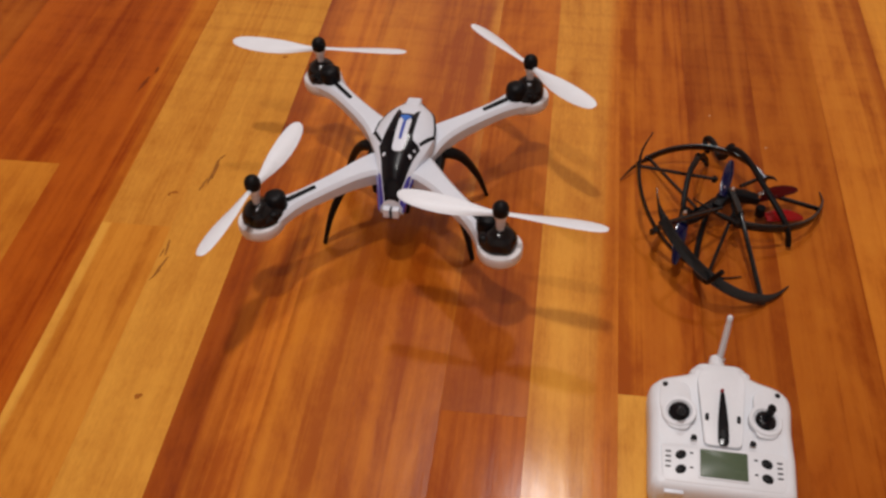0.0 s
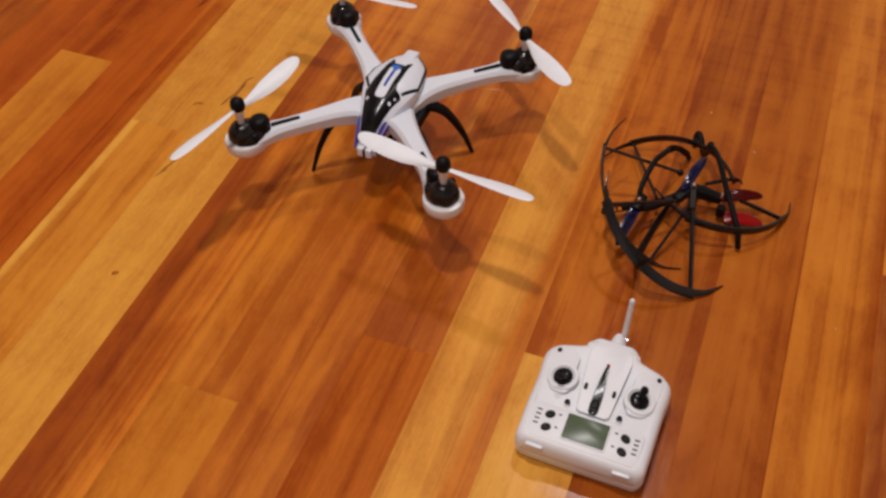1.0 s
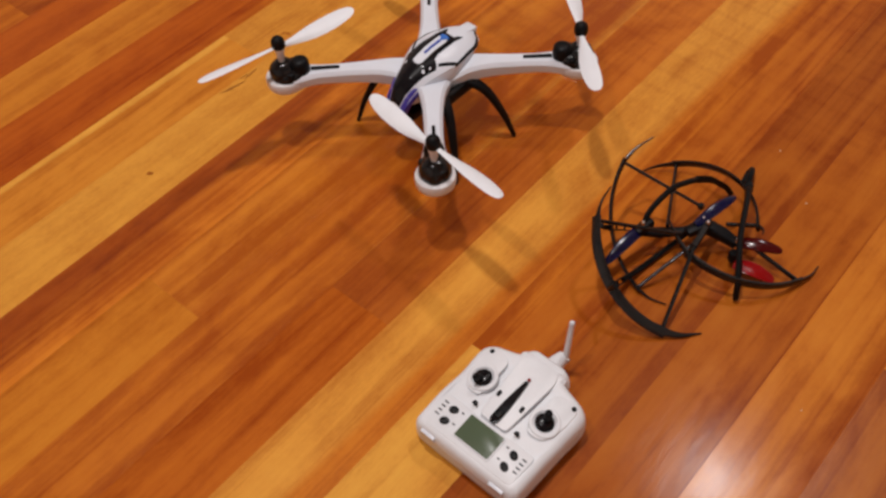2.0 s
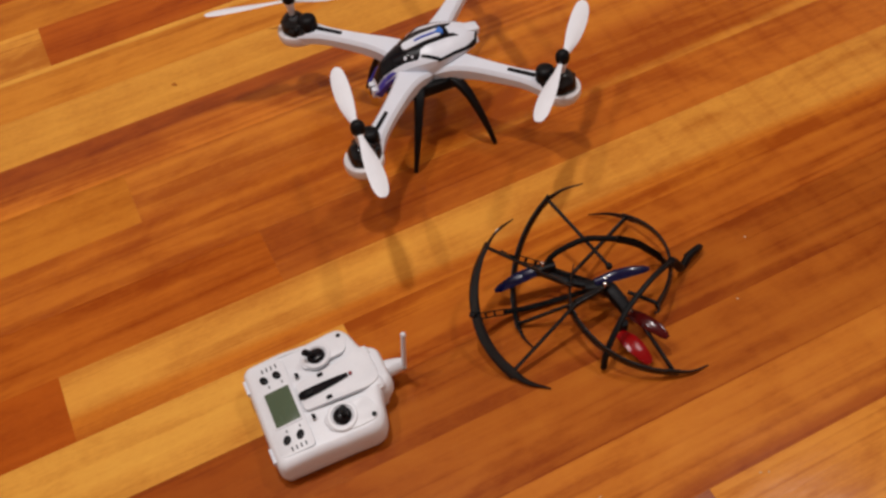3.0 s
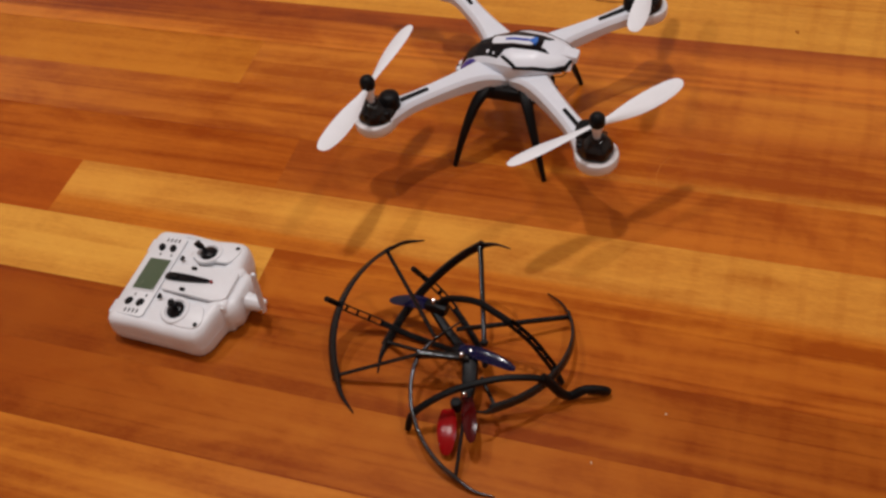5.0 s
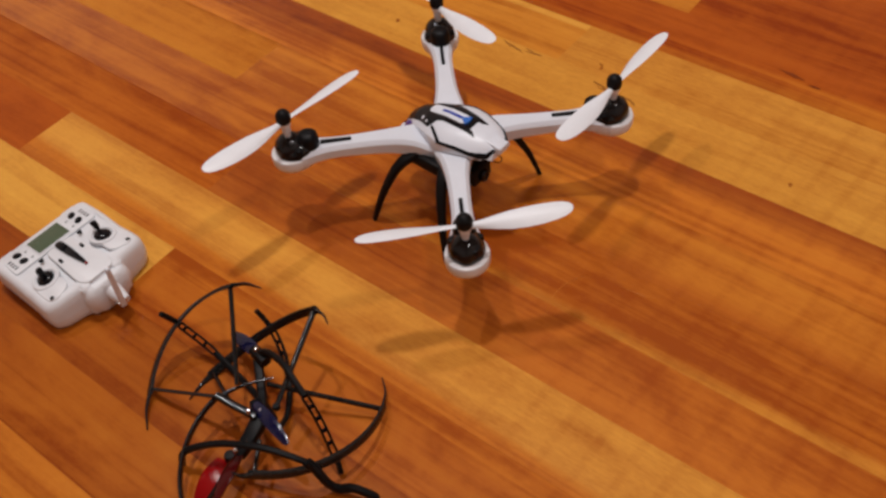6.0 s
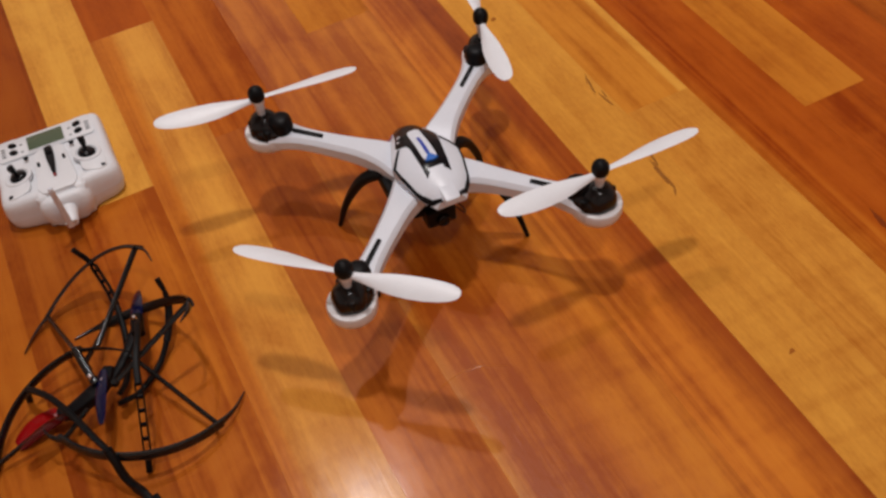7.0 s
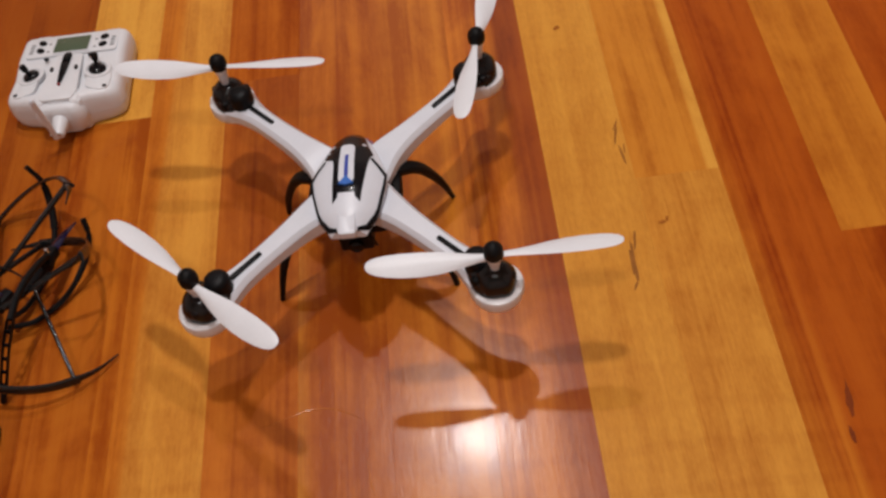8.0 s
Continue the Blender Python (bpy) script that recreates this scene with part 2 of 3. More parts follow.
    return loft([ring(z0, ease), ring(z0 + ease * 0.6, 0), ring(z1 - ease, 0), ring(z1 - ease * 0.3, ease * 0.3), ring(z1, ease)])


def rounded(corners, r, n=5):
    """A 2D outline with its corners rounded."""
    out = []
    k = len(corners)
    for i in range(k):
        p, a, b = (Vector(corners[j % k]) for j in (i, i - 1, i + 1))
        ra = min(r, (a - p).length * 0.45, (b - p).length * 0.45)
        s, e = p + (a - p).normalized() * ra, p + (b - p).normalized() * ra
        for q in range(n + 1):
            f = q / n
            out.append(tuple((1 - f) ** 2 * s + 2 * f * (1 - f) * p + f * f * e))
    return out


def disc(x, y, r, n=20, squash=1.0, turn=0.0):
    c, s = math.cos(turn), math.sin(turn)
    return [(x + r * math.cos(a) * c - r * squash * math.sin(a) * s, y + r * math.cos(a) * s + r * squash * math.sin(a) * c)
            for a in (2 * math.pi * i / n for i in range(n))]


# ---- the room ----
def box(x0, y0, z0, x1, y1, z1):
    return slab([(x0, y0), (x1, y0), (x1, y1), (x0, y1)], z0, z1, 0.0004)


floor = tagged(new("floor"), "varnished strip floor of mixed yellow and red-brown timber boards", "floor", kind="structure")
R = ROOM
THICK = 0.3
# unseen walls and ceiling, added to close the room and bounce fill light
for nm, args in (("wall_north", (-R - THICK, R, 0, R + THICK, R + THICK, CEILING)), ("wall_south", (-R - THICK, -R - THICK, 0, R + THICK, -R, CEILING)),
                 ("wall_east", (R, -R, 0, R + THICK, R, CEILING)), ("wall_west", (-R - THICK, -R, 0, -R, R, CEILING))):
    tagged(part(nm, box(*args), PAINT, None, smooth=False), "plain off-white wall out of view, added for bounce light", "wall", kind="structure")
tagged(part("ceiling", box(-R - THICK, -R - THICK, CEILING + 0.004, R + THICK, R + THICK, CEILING + 0.1), PAINT, None, smooth=False),
       "plain off-white ceiling out of view, added for bounce light", "ceiling", kind="structure")
for lx, ly, watts, wide in LAMPS:
    d = thing("ceiling_downlight", "small round white downlight set in the ceiling", "downlight", (lx, ly, CEILING), group="downlights")
    r = wide / 2
    part("trim_ring", revolve([(r + 0.0045, 0.003), (r + 0.0045, -0.006), (r + 0.0095, -0.010), (r + 0.0175, -0.006), (r + 0.0195, 0.003)], 28), WHITE, d)

# ---- the white quadcopter ----
def body_z(y):
    """Height of the canopy's spine along the body (front is -y)."""
    rows = [(-0.078, 0.080), (-0.071, 0.0895), (-0.066, 0.0985), (-0.058, 0.1115), (-0.045, 0.1220), (-0.025, 0.1305), (0.0, 0.1355), (0.03, 0.1365), (0.055, 0.1325), (0.080, 0.124)]
    for (a, za), (b, zb) in zip(rows, rows[1:]):
        if y <= b:
            f = max(0, (y - a) / (b - a))
            return za + (zb - za) * f
    return rows[-1][1]


def body_w(y):
    """Half width of the canopy along the body."""
    rows = [(-0.080, 0.010), (-0.070, 0.0135), (-0.050, 0.0185), (-0.030, 0.0245), (-0.010, 0.0315), (0.008, 0.0365), (0.030, 0.0342), (0.050, 0.0295), (0.0585, 0.0265), (0.068, 0.0195), (0.080, 0.012)]
    for (a, za), (b, zb) in zip(rows, rows[1:]):
        if y <= b:
            f = max(0, (y - a) / (b - a))
            return za + (zb - za) * f
    return rows[-1][1]


def canopy_z(x, y):
    f = min(1.0, abs(x) / body_w(y))
    return body_z(y) - 0.013 * f ** 2.4


def decal(outline, lift, thick=0.0009, cut=0.0045):
    """A thin panel that follows the canopy over a 2D outline."""
    bm = bmesh.new()
    f = bm.faces.new([bm.verts.new((x, y, 0)) for x, y in outline])
    bmesh.ops.triangulate(bm, faces=[f])
    for _ in range(4):
        long = [e for e in bm.edges if e.calc_length() > cut]
        if not long:
            break
        bmesh.ops.subdivide_edges(bm, edges=long, cuts=1)
        bmesh.ops.triangulate(bm, faces=bm.faces[:])
    for v in bm.verts:
        v.co.z = canopy_z(v.co.x, v.co.y) + lift
    top = bm.faces[:]
    rim = [e for e in bm.edges if e.is_boundary]
    ex = bmesh.ops.extrude_edge_only(bm, edges=rim)
    for v in ex["geom"]:
        if isinstance(v, bmesh.types.BMVert):
            v.co.z -= lift + thick
    return bm


def arm_mesh():
    """One arm along +x from the body to the motor pod; widths swell towards the body."""
    rows = [(0.016, 0.050, 0.103, 0.088), (0.030, 0.045, 0.1085, 0.089), (0.042, 0.0375, 0.1125, 0.091), (0.056, 0.0315, 0.1150, 0.0935), (0.075, 0.0262, 0.1156, 0.0955),
            (0.100, 0.0235, 0.1150, 0.0965), (0.128, 0.0228, 0.1142, 0.0970), (0.146, 0.0252, 0.1137, 0.0966), (0.160, 0.0315, 0.1130, 0.0958), (0.174, 0.0400, 0.1124, 0.0952)]
    rings = []
    for x, w, top, low in spline(rows, 32):
        h = w / 2
        e = 0.0042
        rings.append([(x, -h, top - 0.0048), (x, -h + 0.0008, top - 0.0034), (x, -h + e, top), (x, 0, top + 0.0002), (x, h - e, top), (x, h - 0.0008, top - 0.0034), (x, h, top - 0.0048),
                      (x, h * 0.95, low + 0.002), (x, h * 0.8, low), (x, -h * 0.8, low), (x, -h * 0.95, low + 0.002)])
    return loft(rings)


def pod_outline(r, back, n=26):
    """Egg-shaped pod: a round end at the shaft, drawn in towards the arm."""
    out = []
    for i in range(n):
        a = 2 * math.pi * i / n
        x, y = math.cos(a), math.sin(a)
        if x < 0:
            y *= 1 - 0.30 * x * x
            x *= back
        out.append((x * r, y * r))
    return out


def lobed(profile, n=30):
    """A domed cover with shallow lobes that fade towards its top."""
    rings = []
    for k, (r, z) in enumerate(profile):
        deep = 0.045 * max(0.0, 1 - k / 4)
        rings.append([(r * (1 + deep * math.cos(5 * a + 0.6)) * math.cos(a), r * (1 + deep * math.cos(5 * a + 0.6)) * math.sin(a), z) for a in (2 * math.pi * i / n for i in range(n))])
    return loft(rings)


def blade_mesh(hand):
    """A twisted, tapered blade along +x; hand sets which edge is low."""
    rows = [(0.004, 0.0075, 40, 0.0034), (0.012, 0.0082, 40, 0.0030), (0.022, 0.0115, 39, 0.0026), (0.034, 0.0165, 37, 0.0023), (0.048, 0.0212, 34, 0.0021), (0.064, 0.0236, 30, 0.0019),
            (0.080, 0.0236, 27, 0.0018), (0.094, 0.0212, 24, 0.0016), (0.103, 0.0176, 22, 0.0014), (0.1085, 0.0130, 21, 0.0012), (0.1115, 0.0074, 20, 0.0010), (0.1123, 0.0028, 20, 0.0008)]
    rings = []
    for x, c, tw, th in rows:
        x *= 0.983
        a = radians(tw * 0.66) * hand
        ring = []
        shift = -0.0020 * math.sin(min(1, x / 0.11) * math.pi) * hand
        for u, v in ((-0.5, 0.0), (-0.3, 0.75), (0.0, 1.0), (0.3, 0.8), (0.5, 0.1), (0.3, -0.1), (0.0, 0.12), (-0.3, 0.0)):
            y, z = u * c * 0.93 + shift, v * th
            ring.append((x, y * math.cos(a) - z * math.sin(a), y * math.sin(a) + z * math.cos(a) + 0.0045 * x / 0.11))
        rings.append(ring)
    return loft(rings)


def moved(bm, m):
    bmesh.ops.transform(bm, matrix=m, verts=bm.verts)
    return bm


HUB = 0.1320
quad = thing("quadcopter", "white four-armed quadcopter with black and blue decals standing on the floor", "quadcopter")
# lower shell
rings = []
for k in range(15):
    y = -0.071 + 0.134 * k / 14
    w, top = body_w(y), body_z(y) - 0.013
    low = 0.084 - 0.004 * math.sin(math.pi * k / 14) if k else 0.076
    low = max(low, top - 0.005) if y > 0.055 else low + (top - 0.012 - low) * max(0, (y - 0.02) / 0.035)
    rings.append([(-w * 0.55, y, low), (-w * 0.9, y, low + 0.006), (-w, y, top - 0.002), (-w * 0.97, y, top), (w * 0.97, y, top), (w, y, top - 0.002), (w * 0.9, y, low + 0.006), (w * 0.55, y, low)])
part("lower_shell", loft(rings), WHITE, quad)
# canopy dome
rings = []
for k in range(25):
    y = -0.0695 + 0.1415 * k / 24
    w = body_w(y) * 0.985
    skirt = 0.006 - 0.0045 * min(1, max(0, (y - 0.050) / 0.018))
    xs = [w * math.sin(math.pi * (i / 16 - 0.5)) for i in range(17)]
    rings.append([(x, y, canopy_z(x, y)) for x in xs] + [(w * 0.9, y, canopy_z(w, y) - skirt), (-w * 0.9, y, canopy_z(w, y) - skirt)])
canopy = part("canopy", loft(rings), WHITE, quad)
half = [(0.0080, -0.0685), (0.0132, -0.052), (0.0180, -0.032), (0.0238, -0.0155), (0.0215, -0.0115), (0.0146, -0.0075), (0.0130, 0.000), (0.0130, 0.046), (0.0082, 0.0400), (0.0078, 0.0355)]
hood = half + [(-x, y) for x, y in half[::-1]]
part("hood", decal(hood, 0.0009), GLOSS_BLACK, canopy, "glossy black hood panel")
part("centre_strip", decal(rounded([(-0.0068, -0.027), (0.0068, -0.027), (0.0075, 0.0265), (-0.0075, 0.0265)], 0.008), 0.0021, 0.001), WHITE, canopy, "raised white centre strip")
part("blue_line", decal([(-0.0016, -0.010), (0.0016, -0.010), (0.0019, 0.018), (-0.0019, 0.018)], 0.0029), BLUE, canopy, "dark blue printed line")
part("blue_arrow", decal([(-0.0070, 0.0275), (0.0, 0.0175), (0.0070, 0.0275), (0.0, 0.0295)], 0.0032), SKY_BLUE, canopy, "bright blue printed arrow")
for s in (-1, 1):
    part("seam_line", decal([(s * 0.0345, 0.0105), (s * 0.0365, 0.0080), (s * 0.0348, 0.0270), (s * 0.0296, 0.0500), (s * 0.0264, 0.0585), (s * 0.0190, 0.0680), (s * 0.0095, 0.0728), (s * 0.0095, 0.0700), (s * 0.0172, 0.0655), (s * 0.0241, 0.0565), (s * 0.0274, 0.0490), (s * 0.0325, 0.0265)][::s], 0.0009), BLACK, canopy, "black edge line")
    part("seam_line", decal([(s * 0.0215, -0.0085), (s * 0.0235, -0.0105), (s * 0.0362, 0.0085), (s * 0.0340, 0.0115)][::s], 0.0009), BLACK, canopy, "black edge line")
    # white spots painted on the hood for lamp glints and a bit of print
    for k in range(2 if s > 0 else 1):
        part("pale_spot", decal(disc(s * (0.0150 + 0.0036 * k), -0.0290 + 0.0085 * k, 0.0020 - 0.0007 * k, 9), 0.0018), WHITE, canopy, "small pale spot painted for lamp glint and print")
    part("nose_decal", decal([(s * 0.0092, -0.0684), (s * 0.0132, -0.0690), (s * 0.0172, -0.0530), (s * 0.0190, -0.0445), (s * 0.0160, -0.0475), (s * 0.0142, -0.0520)][::s], 0.0007), VIOLET, canopy, "violet-blue nose decal")
    part("side_decal", sweep([Vector((s * (body_w(y) + 0.0010), y, body_z(y) - d)) for y, d in ((-0.0710, 0.0105), (-0.0660, 0.0140), (-0.0590, 0.0165), (-0.0500, 0.0165), (-0.0420, 0.0150))], lambda f: 0.0125 - 0.0090 * f, 0.0018, (s, 0, 0.2), 6), VIOLET, quad, "violet-blue side decal")
    part("nose_tip", moved(slab(rounded([(-0.0042, -0.005), (0.0042, -0.005), (0.0048, 0.010), (-0.0048, 0.010)], 0.0025), 0.0725, 0.0855, 0.002), pose(s * 0.0052, -0.0715, 0)), WHITE, quad)
part("nose_slot", moved(slab([(-0.001, -0.004), (0.001, -0.004), (0.001, 0.006), (-0.001, 0.006)], 0.073, 0.0848, 0.0003), pose(0, -0.0735, 0)), BLACK, quad)
part("tail_tab", moved(slab(rounded([(-0.0088, -0.024), (0.0088, -0.024), (0.0082, 0.0065), (-0.0082, 0.0065)], 0.003), -0.006, 0.0042, 0.002), pose(0, 0.0715, 0.1245, -9, 0, 0)), WHITE, canopy)

PROPS = ((-1, -1, 79.5, 1, 0.0035), (1, -1, -5.5, -1, 0.0035), (1, 1, 138.2, 1, 0.0), (-1, 1, 1.6, -1, -0.0005))
for sx, sy, angle, hand, rise in PROPS:
    ang = math.degrees(math.atan2(sy, sx))
    at = pose(0, 0, 0, 0, 0, ang)
    arm = part("arm", moved(arm_mesh(), at), WHITE, quad, sharp=24)
    mot = pose(sx * HUB, sy * HUB, 0, 0, 0, ang)
    part("lamp_cover", moved(loft([[(x * f, y * f, z) for x, y in pod_outline(0.0243, 1.33)] for f, z in ((0.55, 0.0895), (0.84, 0.0908), (0.96, 0.0940), (1.0, 0.0980), (1.0, 0.1045), (0.97, 0.1068), (0.82, 0.1075))]), mot), MILKY, arm, "milky translucent lamp cover")
    cap = part("motor_cap", moved(loft([[(x * f - 0.0040, y * f, z) for x, y in pod_outline(0.0200, 1.50)] for f, z in ((1.0, 0.103), (1.0, 0.1090), (0.97, 0.1128), (0.88, 0.1172), (0.70, 0.1210), (0.45, 0.1235), (0.15, 0.1242))]), mot), CAP_BLACK, arm, "glossy black motor cap")
    part("motor", moved(revolve([(0.0124, 0.108), (0.0124, 0.1245), (0.0114, 0.1288), (0.0085, 0.1312), (0.0040, 0.1320), (0.0005, 0.1321)], 12, (-0.0215, 0, 0)), mot), BLACK, arm)
    part("gear_cover", moved(lobed(((0.0182, 0.1085), (0.0180, 0.1165), (0.0164, 0.1215), (0.0138, 0.1254), (0.0102, 0.1286), (0.0068, 0.1304), (0.0010, 0.1308))), mot), CAP_BLACK, arm, "glossy black lobed gear cover")
    for k in (-1, 1):
        part("cap_lug", moved(slab(disc(-0.0105, 0.0142 * k, 0.0050, 9), 0.110, 0.1205, 0.0024), mot), BLACK, cap)
    part("cap_lug", moved(slab(disc(0.0108, 0.0078, 0.0044, 9), 0.110, 0.1235, 0.0022), mot), BLACK, cap)
    part("slot_strip", moved(slab(rounded([(0.116, -0.0021), (0.152, -0.0021), (0.152, 0.0021), (0.116, 0.0021)], 0.001), 0.1130, 0.1168, 0.0005), at), BLACK, arm)
    shaft = part("shaft", moved(revolve([(0.0040, 0.130), (0.0040, 0.1345), (0.0050, 0.136), (0.0050, 0.1445 + rise), (0.0045, 0.1455 + rise)], 16), mot), WHITE, arm)
    prop = part("propeller", moved(revolve([(0.0058, 0.1420), (0.0066, 0.1435), (0.0066, 0.1500), (0.0058, 0.1512)], 18), pose(0, 0, rise) @ mot), BLADE, quad)
    for half in (0, 180):
        part("blade", moved(blade_mesh(hand), pose(sx * HUB, sy * HUB, 0.1478 + rise, 0, 0, angle + half)), BLADE, prop)
    nut = [(0.0076, 0.1480), (0.0086, 0.1500), (0.0088, 0.1545)] + [(0.0088 * math.cos(q), 0.1555 + 0.0092 * math.sin(q)) for q in (radians(d) for d in (15, 30, 45, 60, 75))] + [(0.0006, 0.1648)]
    part("spinner_nut", moved(revolve(nut, 22), pose(0, 0, rise) @ mot), RUBBER, prop, "round black spinner nut")

# landing gear and what hangs below
for sx, sy in ((-1, -1), (1, -1), (1, 1), (-1, 1)):
    p = spline([(sx * 0.018, sy * 0.016, 0.086), (sx * 0.040, sy * 0.023, 0.0925), (sx * 0.062, sy * 0.034, 0.080), (sx * 0.080, sy * 0.047, 0.042), (sx * 0.0905, sy * 0.0575, 0.001)], 22)
    part("leg", sweep(p, lambda f: 0.0215 - 0.0155 * f ** 0.8, lambda f: 0.0165 - 0.0115 * f, (sx * 0.8, 0.2 * sy, 0.6), 10, 0.4), RUBBER, quad, "arched black landing leg")
for s in (-1, 1):
    part("leg_bracket", sweep([Vector(p) for p in ((s * 0.039, -0.028, 0.084), (s * 0.040, -0.022, 0.086), (s * 0.041, 0.0, 0.087), (s * 0.040, 0.022, 0.086), (s * 0.039, 0.028, 0.084))], 0.012, 0.018, (0, 0, 1), 10, 0.5), RUBBER, quad, "black bracket that joins two legs")
part("under_frame", slab(rounded([(-0.034, -0.034), (0.034, -0.034), (0.034, 0.034), (-0.034, 0.034)], 0.012), 0.066, 0.0905, 0.004), BLACK, quad)
part("battery_box", slab(rounded([(-0.016, -0.055), (0.016, -0.055), (0.016, 0.020), (-0.016, 0.020)], 0.004), 0.060, 0.0725, 0.003), BLACK, quad)
camera_box = part("onboard_camera", moved(slab(rounded([(-0.0165, -0.015), (0.0165, -0.015), (0.0165, 0.015), (-0.0165, 0.015)], 0.004), 0.056, 0.078, 0.003), pose(0.002, 0.030, 0)), BLACK, quad, "black box camera under the tail")
part("lens", moved(revolve([(0.0075, 0.0), (0.0075, 0.006), (0.006, 0.0075), (0.0035, 0.006), (0.001, 0.0055)], 18), pose(0.002, 0.043, 0.066, -90, 0, 0)), GLOSS_BLACK, camera_box)
part("cable", sweep(spline([(-0.012, 0.040, 0.076), (-0.020, 0.052, 0.072), (-0.018, 0.058, 0.084), (-0.012, 0.054, 0.094)], 16), 0.0014, 0.0014, (1, 0, 0.1), 6), RUBBER, quad)

# ---- the hand controller ----
tx = thing("remote_controller", "white two-stick remote controller with grey screen lying on the floor", "controller", (0.3693, -0.2815, 0), 1.3)
half = [(0.0, -0.0705), (0.034, -0.0705), (0.0620, -0.0700), (0.0675, -0.0645), (0.0682, -0.030), (0.0684, 0.012), (0.0700, 0.036), (0.0685, 0.0470), (0.0590, 0.0545), (0.036, 0.0595), (0.0285, 0.0625), (0.0280, 0.0690), (0.0175, 0.0700), (0.0160, 0.0665), (0.0, 0.0690)]
outline = rounded(half[:-1] + [(-x, y) for x, y in half[::-1]][:-1], 0.006, 3)


def tx_ring(z, f):
    return [(x * f, -0.004 + (y + 0.004) * f, z) for x, y in outline]


shell = part("case", loft([tx_ring(0.0015, 0.94), tx_ring(0.004, 0.968), tx_ring(0.012, 0.990), tx_ring(0.020, 1.000), tx_ring(0.0206, 0.993), tx_ring(0.0213, 1.001), tx_ring(0.030, 1.000), tx_ring(0.038, 0.988), tx_ring(0.0430, 0.962), tx_ring(0.0455, 0.915), tx_ring(0.0462, 0.87)]), WHITE_MATT, tx)
TOP = 0.0462
part("centre_panel", slab(rounded([(-0.0175, -0.022), (0.0175, -0.022), (0.0235, 0.052), (0.0185, 0.0645), (-0.0185, 0.0645), (-0.0235, 0.052)], 0.006), TOP - 0.003, TOP + 0.0016, 0.0016), WHITE_MATT, shell)
part("lower_panel", slab(rounded([(-0.056, -0.0628), (0.056, -0.0628), (0.058, -0.024), (-0.058, -0.024)], 0.006), TOP - 0.003, TOP + 0.0004, 0.0008), WHITE_MATT, shell)
for s in (-1, 1):
    part("corner_pad", slab(rounded([(s * 0.030, -0.008), (s * 0.052, -0.006), (s * 0.0595, 0.020), (s * 0.0590, 0.044), (s * 0.050, 0.0495), (s * 0.030, 0.044)][::s], 0.012), TOP - 0.003, TOP + 0.0014, 0.0014), WHITE_MATT, shell)
    gim = part("gimbal_ring", moved(revolve([(0.0165, -0.002), (0.0165, 0.0026), (0.0155, 0.0036), (0.0125, 0.0036), (0.0108, 0.0012), (0.004, 0.0005)], 30), pose(s * 0.0410, 0.0118, TOP)), WHITE_MATT, tx)
    part("stick_dome", moved(revolve([(0.0104, 0.000), (0.0102, 0.0022), (0.0088, 0.0044), (0.0062, 0.0058), (0.0025, 0.0064), (0.0005, 0.0065)], 26), pose(s * 0.0410, 0.0118, TOP + 0.0008)), GLOSS_BLACK, gim, "glossy black stick dome")
    lean = pose(s * 0.0410, 0.0118, TOP + 0.003, 33 if s < 0 else -7, 0 if s < 0 else 8, 0)
    part("stick", moved(revolve([(0.0026, 0.0), (0.0024, 0.0095), (0.0036, 0.0110), (0.0042, 0.0190), (0.0036, 0.0205), (0.0008, 0.0207)], 16), lean), BLACK, gim)
    part("screw", moved(revolve([(0.0026, 0.0), (0.0026, 0.0022), (0.0014, 0.0016), (0.0004, 0.0016)], 14), pose(s * 0.0543, 0.0430, TOP)), BLACK, shell)
    part("trim_button", slab(rounded([(s * 0.0150 - 0.0017, 0.004), (s * 0.0150 + 0.0017, 0.004), (s * 0.0150 + 0.0017, 0.0105), (s * 0.0150 - 0.0017, 0.0105)], 0.0012), TOP + 0.001, TOP + 0.0046, 0.0007), BLACK, tx)
    part("trim_button", slab(rounded([(s * 0.0275 - 0.0034, -0.0178), (s * 0.0275 + 0.0034, -0.0178), (s * 0.0275 + 0.0020, -0.0136), (s * 0.0275 - 0.0020, -0.0136)], 0.0012), TOP, TOP + 0.0034, 0.0007), BLACK, tx)
    for yy in (-0.0355, -0.0505):
        part("oval_button", moved(loft([[(x * f, y * f, z) for x, y in disc(0, 0, 0.0052, 18, 0.76, 0.5 * -s)] for f, z in ((1.05, 0.0), (1.0, 0.0022), (0.86, 0.0032), (0.5, 0.0036))]), pose(s * 0.0395, yy, TOP)), BLACK, tx)
        part("printed_mark", slab([(s * 0.0295 - 0.0016, yy + 0.0022), (s * 0.0295 + 0.0016, yy + 0.0022), (s * 0.0295 + 0.0016, yy + 0.0038), (s * 0.0295 - 0.0016, yy + 0.0038)], TOP + 0.0005, TOP + 0.0011, 0.0001), PRINT, shell)
    for k in range(4):
        yy = -0.0330 - 0.0052 * k
        part("speaker_slot", slab(rounded([(s * 0.0512 - 0.0026, yy - 0.0008), (s * 0.0512 + 0.0026, yy - 0.0008), (s * 0.0512 + 0.0026, yy + 0.0008), (s * 0.0512 - 0.0026, yy + 0.0008)], 0.0006), TOP + 0.0003, TOP + 0.0012, 0.0002), PRINT, shell)
    part("front_latch", moved(slab(rounded([(-0.0090, -0.0016), (0.0090, -0.0016), (0.0090, 0.0030), (-0.0090, 0.0030)], 0.0010), 0.0325, 0.0405, 0.0010), pose(s * 0.0450, -0.0706, 0)), WHITE, shell)
